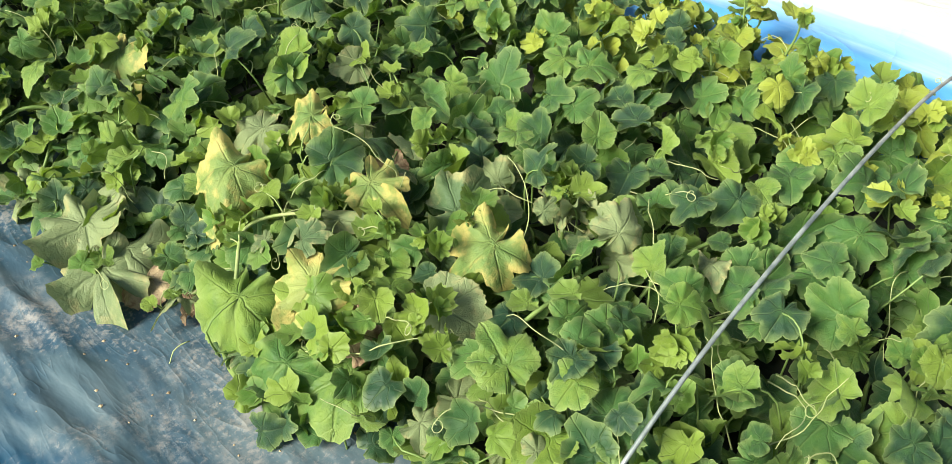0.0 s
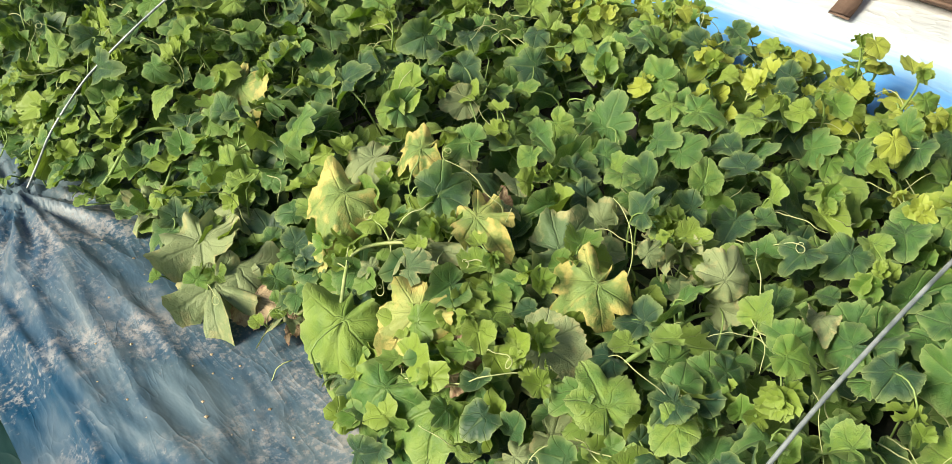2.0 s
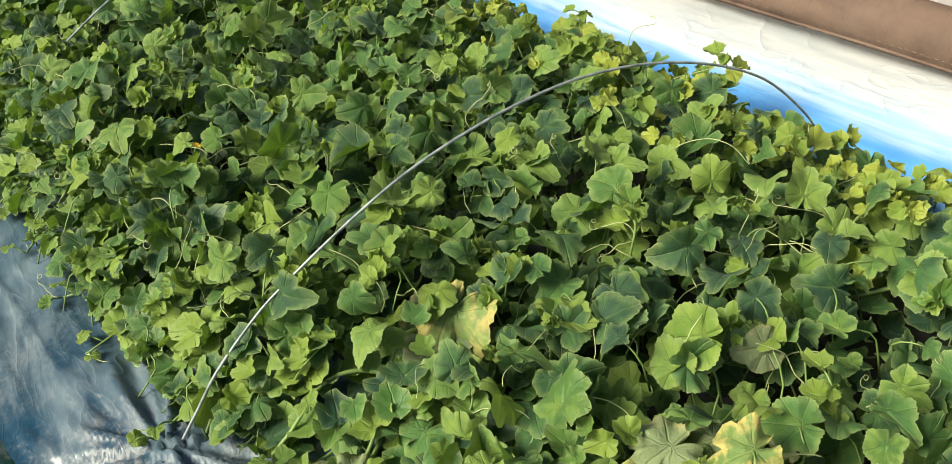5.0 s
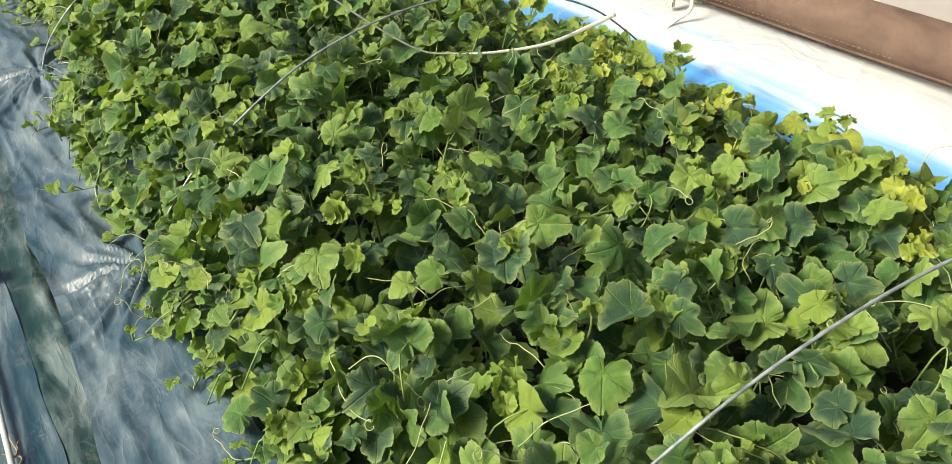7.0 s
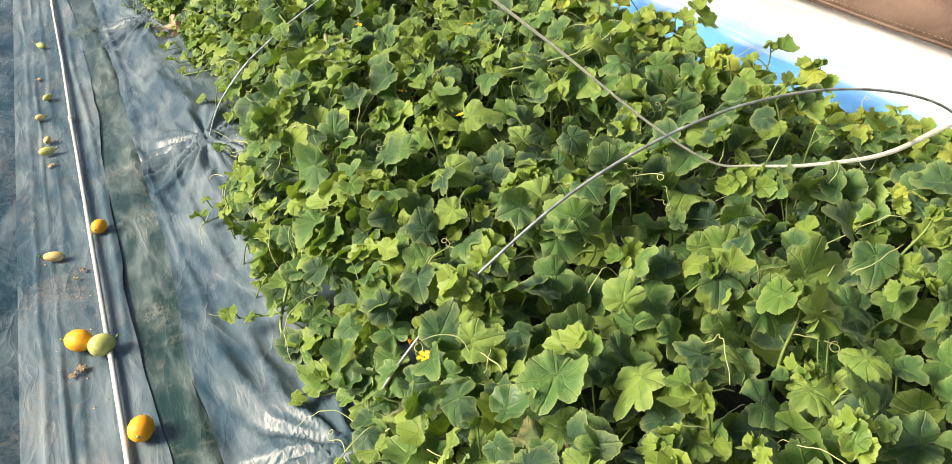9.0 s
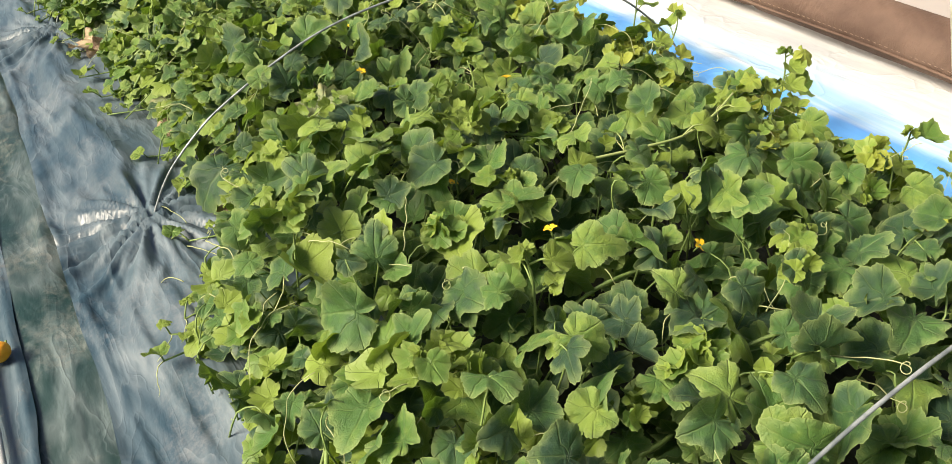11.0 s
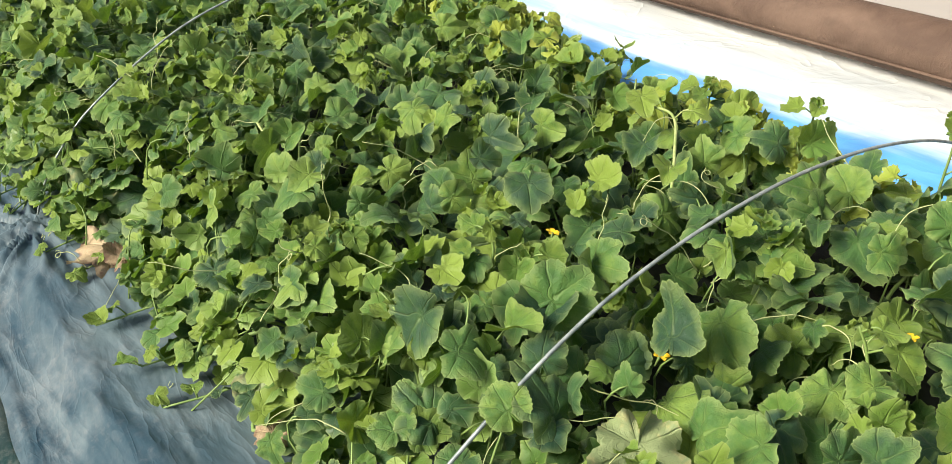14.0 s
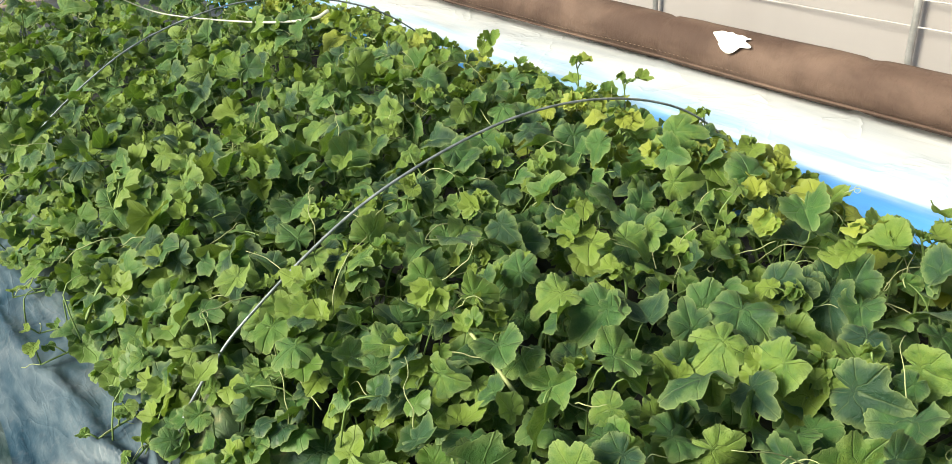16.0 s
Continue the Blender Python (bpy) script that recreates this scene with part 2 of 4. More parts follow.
BED_FILM = film_material("bed_film", (0.003, 0.027, 0.047), (0.086, 0.124, 0.146), (0.27, 0.25, 0.24), 0.27, rough_wet=0.3, scale=4.6, stretch=(1.4, 0.45, 1), clear=0.44, far_bloom=0.26, crust=0.8, plant_side=True)
# near black: the shade under the leaves is put into this colour
UNDER_SHADE_FILM = film_material("under_shade_film", (0.01, 0.012, 0.011), (0.022, 0.026, 0.022), (0.08, 0.062, 0.045), 0.3, rough_wet=0.5)
STRIP_FILM = film_material("strip_film", (0.02, 0.05, 0.07), (0.105, 0.145, 0.168), (0.2, 0.175, 0.15), 0.32, rough_wet=0.36, stretch=(1.9, 0.16, 1), clear=0.42)
GREEN_FILM = film_material("green_film", (0.008, 0.028, 0.025), (0.1, 0.138, 0.138), (0.22, 0.215, 0.19), 0.36, rough_wet=0.3, clear=0.48, stretch=(1.2, 0.35, 1))
DARK_FILM = film_material("dark_film", (0.005, 0.028, 0.04), (0.075, 0.112, 0.132), (0.22, 0.2, 0.19), 0.38, clear=0.46)


def white_film_material():
    """White sheeting with a blue hem along its lower margin."""
    n = Nodes("white_sheet", rough=0.42, spec=0.45)
    across = n.axis(0)
    wob = n.math('ADD', n.math('MULTIPLY', n.math('SUBTRACT', n.noise(2.2, 3.0, (0.6, 1, 0.6)), 0.5), 0.12),
                 n.math('MULTIPLY', n.math('SUBTRACT', n.noise(16.0, 4.0, (1, 0.12, 1)), 0.5), 0.2))
    x = n.math('ADD', across, wob)
    blue = n.mix(n.noise(9.0, 4.0, (2, 0.2, 1)), (0.02, 0.15, 0.5), (0.13, 0.36, 0.64))
    pale = n.mix(n.span(n.noise(7.0, 4.0, (2, 0.15, 1)), 0.35, 0.65), (0.22, 0.4, 0.58), (0.5, 0.55, 0.59))
    c = n.mix(n.span(x, 2.19, 2.3), blue, pale)
    c = n.mix(n.span(x, 2.27, 2.53), c, n.mix(n.span(n.noise(3.0, 4.0, (1.5, 0.3, 1), distort=0.8), 0.3, 0.7), (0.4, 0.42, 0.435), (0.57, 0.565, 0.555)))
    n.color(c)
    crease = n.math('POWER', n.math('SUBTRACT', 1.0, n.math('ABSOLUTE', n.math('SUBTRACT', n.math('MULTIPLY', n.noise(3.5, 3.0, (1, 0.8, 1), distort=0.5), 2.0), 1.0))), 10.0)
    n.bump(n.math('ADD', n.noise(14.0, 4.0, (1, 0.25, 1), distort=0.6), n.math('MULTIPLY', crease, 0.8)), 0.5, 0.007)
    return n.m


WHITE_FILM = white_film_material()


def quilt_material():
    n = Nodes("quilt_brown", rough=0.75, spec=0.25)
    weave = n.noise(320.0, 2.0)
    worn = n.noise(5.0, 5.0, (1, 0.5, 1), distort=0.5)
    c = n.mix(n.span(worn, 0.32, 0.7), (0.068, 0.041, 0.03), (0.135, 0.088, 0.065))
    c = n.mix(n.span(n.noise(1.3, 3.0), 0.55, 0.75, 0, 0.45), c, (0.18, 0.13, 0.1))
    n.color(c)
    crease = n.span(n.math('ABSOLUTE', n.math('SUBTRACT', n.noise(3.2, 2.0, (1.0, 1.3, 1.0), distort=0.8), 0.5)), 0.0, 0.09, 0.0, 1.0)
    n.bump(n.math('ADD', n.math('MULTIPLY', crease, 0.45), n.math('ADD', n.noise(30.0, 4.0, (1, 2.2, 1), distort=1.2), n.math('MULTIPLY', weave, 0.15))), 0.6, 0.008)
    return n.m


QUILT = quilt_material()
STITCH = plain("stitch_thread", (0.15, 0.095, 0.065), (0.26, 0.18, 0.13), 80.0, rough=0.8)


def wall_film_material():
    n = Nodes("wall_film", rough=0.4, spec=0.4)
    c = n.mix(n.noise(3.0, 5.0, (1, 1, 0.5)), (0.33, 0.295, 0.28), (0.46, 0.425, 0.405))
    n.color(c)
    n.bump(n.noise(6.0, 3.0, (1, 1, 0.3)), 0.4, 0.01)
    n.thin(0.3, (0.6, 0.55, 0.5))
    return n.m


WALL_FILM = wall_film_material()


def melon_material(name, a, b):
    n = Nodes(name, rough=0.5, spec=0.35)
    n.color(n.mix(n.span(n.noise(30.0, 4.0), 0.35, 0.7), a, b))
    n.bump(n.noise(90.0, 3.0), 0.25, 0.001)
    return n.m


MELON_GOLD = melon_material("melon_gold", (0.7, 0.28, 0.012), (0.78, 0.4, 0.03))
MELON_GREEN = melon_material("melon_green", (0.34, 0.38, 0.1), (0.52, 0.5, 0.2))
MELON_PALE = melon_material("melon_pale", (0.5, 0.36, 0.12), (0.62, 0.52, 0.3))


# ---- mesh helpers ----
def mesh_of(name, verts, faces, material, smooth=True, uvs=None):
    me = bpy.data.meshes.new(name)
    me.from_pydata([tuple(v) for v in verts], [], [tuple(f) for f in faces])
    me.materials.append(material)
    if smooth:
        me.polygons.foreach_set("use_smooth", [True] * len(me.polygons))
    if uvs is not None:
        layer = me.uv_layers.new(name="UVMap")
        idx = np.zeros(len(me.loops), dtype=np.int32)
        me.loops.foreach_get("vertex_index", idx)
        layer.data.foreach_set("uv", np.asarray(uvs, float)[idx].ravel())
    me.update()
    return me


def part(name, me, parent, label=""):
    ob = new(name, me)
    if parent is not None:
        ob.parent = parent
    return tagged(ob, label=label)


def thing(name, me, label, category, group="", kind=""):
    return tagged(new(name, me), label=label, category=category, group=group, kind=kind)


class Pile:
    """Gathers verts, faces and uvs of many pieces into one mesh."""

    def __init__(self):
        self.v, self.f, self.u = [], [], []

    def add(self, verts, faces, uvs=None):
        k = len(self.v)
        self.v.extend(tuple(p) for p in verts)
        self.f.extend(tuple(i + k for i in f) for f in faces)
        self.u.extend(uvs if uvs is not None else [(0.0, 0.0)] * len(verts))

    def mesh(self, name, material, smooth=True):
        return mesh_of(name, self.v, self.f, material, smooth, self.u)


def smooth_line(points, steps=6):
    """A Catmull-Rom line through the points."""
    p = [Vector(q) for q in points]
    p = [2 * p[0] - p[1]] + p + [2 * p[-1] - p[-2]]
    out = []
    for k in range(1, len(p) - 2):
        for s in range(steps):
            t = s / steps
            out.append(0.5 * (2 * p[k] + (p[k + 1] - p[k - 1]) * t + (2 * p[k - 1] - 5 * p[k] + 4 * p[k + 1] - p[k + 2]) * t * t
                              + (3 * p[k] - p[k - 1] - 3 * p[k + 1] + p[k + 2]) * t ** 3))
    out.append(p[-2])
    return out


def tube(line, radius, sides=6, flat=1.0, quick=1.0):
    """Verts and faces of a tube along a line; radius is a number or a pair from start to end."""
    r0, r1 = radius if isinstance(radius, tuple) else (radius, radius)
    verts, faces, n = [], [], len(line)
    side = None
    for k, p in enumerate(line):
        ahead = (line[min(k + 1, n - 1)] - line[max(k - 1, 0)]).normalized()
        if side is None:
            side = ahead.orthogonal().normalized()
        side = (side - ahead * side.dot(ahead)).normalized()
        up = ahead.cross(side)
        r = r0 + (r1 - r0) * min(1.0, quick * k / (n - 1))
        for s in range(sides):
            a = 2 * math.pi * s / sides
            verts.append(p + side * (r * math.cos(a)) + up * (r * flat * math.sin(a)))
    for k in range(n - 1):
        for s in range(sides):
            a, b = k * sides + s, k * sides + (s + 1) % sides
            faces.append((a, b, b + sides, a + sides))
    faces.append(tuple(range(sides))[::-1])
    faces.append(tuple(range((n - 1) * sides, n * sides)))
    return verts, faces


def sheet(name, x0, x1, y0, y1, step_x, step_y, height, material, edge0=None, edge1=None, thick=0.0):
    """A sheet of film over the ground: height(x, y) on a grid, with ragged long edges."""
    nx, ny = int((x1 - x0) / step_x) + 1, int((y1 - y0) / step_y) + 1
    s, y = np.meshgrid(np.linspace(0, 1, nx), np.linspace(y0, y1, ny))
    a = x0 + (edge0(y) if edge0 else 0)
    b = x1 + (edge1(y) if edge1 else 0)
    x = a + (b - a) * s
    z = height(x, y)
    verts = np.stack([x, y, z], -1).reshape(-1, 3)
    k = (np.arange(ny - 1)[:, None] * nx + np.arange(nx - 1)[None]).ravel()
    faces = np.stack([k, k + 1, k + nx + 1, k + nx], -1)
    return mesh_of(name, verts.tolist(), faces.tolist(), material)


# ---- ground, films, wall ----
# each hoop: y of its two feet, height of its crown, span, lean
HOOPS = [(0.512, 0.57, 0.58, 1.95, 0), (2.43, 2.19, 0.587, 1.83, 0.085), (3.97, 3.96, 0.592, 1.95, 0), (5.73, 5.69, 0.56, 1.95, 0), (7.44, 7.44, 0.583, 1.93, 0), (9.17, 9.13, 0.585, 1.95, 0), (10.9, 10.9, 0.58, 1.95, 0), (12.6, 12.6, 0.58, 1.95, 0), (-1.2, -1.2, 0.58, 1.95, 0)]
HOOP_U = [0, 0.022, 0.046, 0.087, 0.123, 0.197, 0.272, 0.349, 0.431, 0.513, 0.61, 0.718, 0.815, 0.897, 0.949, 0.985, 1.0]
HOOP_Z = [0, 0.17, 0.3, 0.45, 0.55, 0.71, 0.84, 0.925, 0.98, 1.0, 0.975, 0.89, 0.754, 0.56, 0.398, 0.203, 0.0]
FEET = [(0.25, h[0]) for h in HOOPS]


def ground_height(x, y):
    return -0.1 + 0.012 * fbm(x * 1.2, y * 1.2, 3)


tagged(new("ground", sheet("ground", -60, 60, -60, 80, 2.0, 2.0, lambda x, y: -0.13 + 0 * x, SOIL)), "dry brown soil under the greenhouse films", "ground", kind="structure")


def bed_height(x, y):
    t = np.clip((x - 0.0) / 0.27, 0, 1)
    z = -0.075 + 0.075 * t * t * (3 - 2 * t)
    wave = 0.034 * ridge(x * 5 + 1.3 * y, y * 1.5 - 0.6 * x, 1) + 0.026 * ridge(x * 9 + 0.8 * y, y * 1.3, 5, 2) + 0.006 * ridge(x * 22 + 2.5 * y, y * 5, 14, 2)
    for kx, ky, amp, off in ((6.0, 0.6, 0.024, 151), (12.0, 0.9, 0.012, 157)):
        wave = wave + amp * (1 - np.abs(2 * vnoise(x * kx + 0.5 * y + 0.6 * fbm(x * 2, y * 0.8, off), y * ky - 0.3 * x, off) - 1)) ** 3
    wave = wave * np.clip((0.5 - x) / 0.35, 0.22, 1)
    near = np.clip((2.7 - y) / 0.5, 0, 1)
    for mid, wide, high, off in ((0.105, 0.016, 0.022, 201), (0.165, 0.02, 0.018, 204), (0.235, 0.024, 0.014, 208)):
        c = mid + 0.05 * (2 * fbm(y * 1.6, 0 * y, off) - 0.95)
        wave = wave + near * high * np.exp(-np.abs((x - c) / wide) ** 1.4) * np.clip(1.6 * vnoise(y * 1.9, 0 * y + mid * 50, off) - 0.1, 0, 1)
    for fx, fy in FEET:
        dx, dy = x - fx, y - fy
        d = np.hypot(dx, dy) + 1e-6
        phi = np.arctan2(dy, dx)
        rays = 0.75 * np.abs(np.cos(7 * phi + 2.2 * vnoise(d * 5, phi * 2, 9) + fy)) ** 1.5 + 0.42 * np.abs(np.cos(15 * phi + 3 * vnoise(d * 6, phi * 3, 19) + 2 * fy)) ** 3
        wave = wave * (1 - 0.75 * np.exp(-(d / 0.26) ** 2)) + 0.034 * rays * np.exp(-(d - 0.13) ** 2 / 0.04) * (d > 0.01) + 0.022 * np.exp(-(d / 0.05) ** 2)
    return z + wave + 0.006 * fbm(x * 3, y * 3, 8)


def wavy(size, f, off):
    return lambda y: size * (2 * fbm(y * f, y * 0 + 0.5, off) - 0.95) + 0.1 * size * (2 * vnoise(y * f * 4, y * 0, off + 3) - 1)


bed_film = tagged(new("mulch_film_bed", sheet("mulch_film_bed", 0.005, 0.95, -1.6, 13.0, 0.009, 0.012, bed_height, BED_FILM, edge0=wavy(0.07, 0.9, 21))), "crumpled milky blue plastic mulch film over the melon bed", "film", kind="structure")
# film beneath the canopy, its shade painted in as a near-black colour
tagged(new("mulch_film_under", sheet("mulch_film_under", 0.66, 2.1, -1.6, 13.0, 0.06, 0.06, lambda x, y: 0.016 + 0.02 * fbm(x * 3, y * 3, 8), UNDER_SHADE_FILM, edge0=wavy(0.06, 1.5, 25))), "plastic mulch film under the melon leaves, coloured near black for shade", "film", kind="structure")


def green_height(x, y):
    return -0.09 + np.clip((x + 0.16) / 0.14, 0.08, 1) * (0.026 * ridge(x * 8 + 0.5 * y, y * 1.5, 12) + 0.012 * ridge(x * 17 + 1.2 * y, y * 3.5, 15) + 0.018 * (1 - np.abs(2 * vnoise(x * 12 + 0.6 * y, y * 1.1, 171) - 1)) ** 5)


tagged(new("green_film", sheet("green_film", -0.2, 0.3, -1.6, 13.0, 0.014, 0.02, green_height, GREEN_FILM, edge0=wavy(0.05, 1.3, 31))), "dark green translucent plastic film lying in the aisle", "film", kind="structure")


def strip_height(x, y):
    z = -0.084 + 0.004 * fbm(x * 5, y * 2, 41)
    for c, w, h in ((-0.335, 0.006, 0.007), (-0.285, 0.01, 0.004), (-0.39, 0.008, 0.004), (-0.16, 0.012, 0.006)):
        mid = c + 0.03 * (2 * fbm(y * 0.8, 0 * y + c * 40, 44) - 1)
        z = z + h * np.exp(-((x - mid) / w) ** 2) * (0.1 + 1.4 * vnoise(y * 2.2, 0 * y + c * 90, 47))
    return z + 0.012 * np.clip((x + 0.2) / 0.1, 0, 1) * ridge(x * 6 - 0.5 * y, y * 1.4, 49)


tagged(new("aisle_film", sheet("aisle_film", -0.44, -0.118, -1.6, 13.0, 0.006, 0.022, strip_height, STRIP_FILM, edge1=wavy(0.045, 1.1, 35))), "dusty blue-grey plastic film on the walking aisle", "film", kind="structure")


def dark_height(x, y):
    lift = np.clip((-0.42 - x) / 0.35, 0, 1)
    return -0.096 + 0.08 * lift * lift + 0.05 * lift ** 0.6 * ridge(x * 5 + 0.9 * y, y * 2.4, 61) + 0.02 * lift ** 0.5 * ridge(x * 12 + 0.5 * y, y * 4, 66)


tagged(new("dark_film", sheet("dark_film", -2.2, -0.4, -1.6, 13.0, 0.022, 0.024, dark_height, DARK_FILM, edge1=wavy(0.014, 0.6, 63))), "dark blue plastic film with long glossy folds", "film", kind="structure")


def white_height(x, y):
    z = np.interp(x, [2.0, 2.05, 2.12, 2.2, 2.4, 2.66, 2.85, 3.05], [-0.06, 0.0, 0.12, 0.17, 0.205, 0.225, 0.2, 0.16])
    z = z + 0.035 * (fbm(x * 2.2, y * 1.1, 71) - 0.5) * np.clip((x - 2.02) / 0.2, 0, 1)
    return z + 0.012 * ridge(x * 9 + 0.7 * y, y * 1.0, 75) * np.clip((2.5 - x) / 0.3, 0.2, 1)


tagged(new("white_sheet", sheet("white_sheet", 2.0, 3.03, -1.6, 13.4, 0.025, 0.04, white_height, WHITE_FILM)), "white plastic sheeting with a blue lower margin beside the bed", "film", kind="structure")

wall = tagged(new("wall_east", sheet("wall_east", 0, 1, 0, 1, 1, 1, lambda x, y: 0 * x, WALL_FILM)), "pale translucent greenhouse side wall of plastic film", "wall", kind="structure")
bm = bmesh.new()
for zz in np.linspace(-0.1, 2.2, 24):
    for yy in np.linspace(-2.5, 14.0, 100):
        bm.verts.new((3.06 + 0.012 * math.sin(yy * 5.2) * math.sin(zz * 3) + 0.1 * max(0, zz - 1.2) ** 2 * -1, yy, zz))
bm.verts.ensure_lookup_table()
for a in range(23):
    for b in range(99):
        bm.faces.new([bm.verts[k] for k in (a * 100 + b, a * 100 + b + 1, (a + 1) * 100 + b + 1, (a + 1) * 100 + b)])
me = bpy.data.meshes.new("wall_east")
bm.to_mesh(me)
bm.free()
me.materials.append(WALL_FILM)
me.polygons.foreach_set("use_smooth", [True] * len(me.polygons))
wall.data = me
for y in (-1.9, -0.7, 0.5, 1.66, 2.82, 3.98, 5.14, 6.3, 7.47, 8.69, 9.86, 11.0, 12.2, 13.4):
    v, f = tube([Vector((3.03, y, -0.12)), Vector((3.03, y, 0.5)), Vector((3.03, y, 1.2)), Vector((2.93, y, 2.2))], 0.013, 10)
    thing("wall_post", mesh_of("wall_post", v, f, PIPE_STEEL), "galvanised steel greenhouse wall post", "post", "greenhouse wall posts", "structure")
for z in (0.44, 0.535):
    v, f = tube([Vector((3.03, -2.4, z)), Vector((3.03, 5, z)), Vector((3.03, 13.9, z))], 0.0028, 8)
    thing("wall_rail", mesh_of("wall_rail", v, f, RAIL), "thin white rail clamping the wall film", "rail", "wall film rails", "structure")


# ---- the rolled thermal quilt along the wall ----
ROLL_X, ROLL_Z, ROLL_R = 2.665, 0.328, 0.094
ROLL_TIES = (-0.4, 1.0, 2.6, 4.22, 5.85, 7.4, 8.27, 9.9, 11.5)


def roll_radius(a, y):
    r = ROLL_R * (1 + 0.05 * (2 * fbm(np.asarray(y) * 1.4, np.asarray(a) * 0.7, 81) - 1) + 0.02 * ridge(np.asarray(y) * 7 + a, np.asarray(a) * 1.5, 85))
    for t in ROLL_TIES:
        r = r - 0.009 * np.exp(-((y - t) / 0.016) ** 2) - 0.003 * np.exp(-((y - t) / 0.07) ** 2)
    return r


quilt = tagged(new("quilt_roll", None), "long rolled brown thermal quilt lying on white sheeting", "quilt roll")
quilt.location = (ROLL_X, 5.0, ROLL_Z)
na, ny = 28, 520
ys, an = np.linspace(-1.6, 13.2, ny), np.linspace(0, 2 * math.pi, na, endpoint=False)
A, Y = np.meshgrid(an, ys)
R = roll_radius(A, Y)
sag = 0.012 * (fbm(Y * 0.6, 0 * Y, 88) - 0.5)
V = np.stack([R * np.cos(A), Y - 5.0, R * np.sin(A) * 0.98 + sag], -1).reshape(-1, 3)
F = [(k * na + s, k * na + (s + 1) % na, (k + 1) * na + (s + 1) % na, (k + 1) * na + s) for k in range(ny - 1) for s in range(na)]
F += [tuple(range(na))[::-1], tuple(range((ny - 1) * na, ny * na))]
part("roll", mesh_of("roll", V.tolist(), F, QUILT), quilt)
# the loose outer edge of the quilt, a thick lip along the foot of the roll
lip = Pile()
lip_line = [Vector((-ROLL_R * 0.83 - 0.006 - 0.01 * float(vnoise(y * 2.3, 4.0)), y - 5.0, -ROLL_R * 0.62 + 0.014 * float(vnoise(y * 1.7, 9.0)))) for y in np.linspace(-1.6, 13.2, 240)]
lip.add(*tube(lip_line, 0.0055, 6, 0.8))
part("hem", lip.mesh("hem", QUILT), quilt, "dark stitched hem of the quilt")
seam = Pile()
for k in range(620):
    y = -1.5 + k * 0.0235
    if float(vnoise(y * 1.1, 33.0)) < 0.45:
        continue
    base = Vector((-ROLL_R * 0.83 - 0.0105, y - 5.0, -ROLL_R * 0.62 + 0.018 + 0.014 * float(vnoise(y * 1.7, 9.0))))
    seam.add(*tube([base, base + Vector((0, 0.012, 0.001))], 0.001, 4))
tagged(part("stitching", seam.mesh("stitching", STITCH, False), quilt, "row of pale stitches"), kind="stuff")


def rope_loop(y, r, turns=1.0, start=0.0):
    return [Vector((ROLL_X + r * math.cos(a), y + 0.012 * math.sin(2 * a), ROLL_Z + r * math.sin(a))) for a in np.linspace(start, start + 2 * math.pi * turns, 30)]


# cord tied round the roll with bow loops and a tasselled end
cord = tagged(new("tie_cord", None), "knotted off-white cord tied round the brown quilt roll", "cord")
cord.location = (ROLL_X - 0.1, 4.22, ROLL_Z)
base = Vector(cord.location)


def cord_part(name, points, r, label="", steps=6, sides=7):
    v, f = tube(smooth_line([Vector(p) - base for p in points], steps), r, sides)
    return part(name, mesh_of(name, v, f, ROPE), cord, label)


v, f = tube([p - base for p in rope_loop(4.22, ROLL_R + 0.004)], 0.0075, 8)
part("band", mesh_of("band", v, f, ROPE), cord)
v, f = tube([p - base for p in rope_loop(4.245, ROLL_R + 0.005)], 0.0075, 8)
part("band", mesh_of("band", v, f, ROPE), cord)
kx, kz = ROLL_X - 0.108, 0.335
cord_part("bow_loop", [(kx, 4.22, kz), (kx - 0.02, 4.29, kz + 0.035), (kx - 0.035, 4.36, kz - 0.005), (kx - 0.03, 4.39, kz - 0.05), (kx - 0.015, 4.4, kz - 0.085)], 0.008, "thick white cord loop")
cord_part("bow_loop", [(kx, 4.21, kz), (kx - 0.03, 4.17, kz + 0.03), (kx - 0.06, 4.13, kz - 0.02), (kx - 0.075, 4.12, kz - 0.075), (kx - 0.12, 4.14, kz - 0.11), (kx - 0.2, 4.13, kz - 0.14), (kx - 0.3, 4.08, kz - 0.195), (kx - 0.36, 4.05, kz - 0.24)], 0.0075, "long trailing cord end")
cord_part("knot", [(kx - 0.012, 4.19, kz + 0.01), (kx - 0.026, 4.22, kz + 0.018), (kx - 0.03, 4.245, kz), (kx - 0.026, 4.225, kz - 0.016), (kx - 0.012, 4.2, kz - 0.01), (kx - 0.02, 4.22, kz + 0.01)], 0.011, "tight knot")
tassel = Pile()
for k in range(22):
    a = rng.uniform(-1, 1)
    e = Vector((kx - 0.045 + rng.uniform(-0.012, 0.012), 4.265 + a * 0.02, kz - 0.098 + rng.uniform(-0.01, 0.01))) - base
    s = Vector((kx - 0.02, 4.25 + a * 0.006, kz - 0.005)) - base
    tassel.add(*tube(smooth_line([s, (s + e) / 2 + Vector((-0.01, a * 0.006, 0.004)), e], 4), 0.0028, 5))
part("tassel", tassel.mesh("tassel", ROPE), cord, "frayed cord tassel")

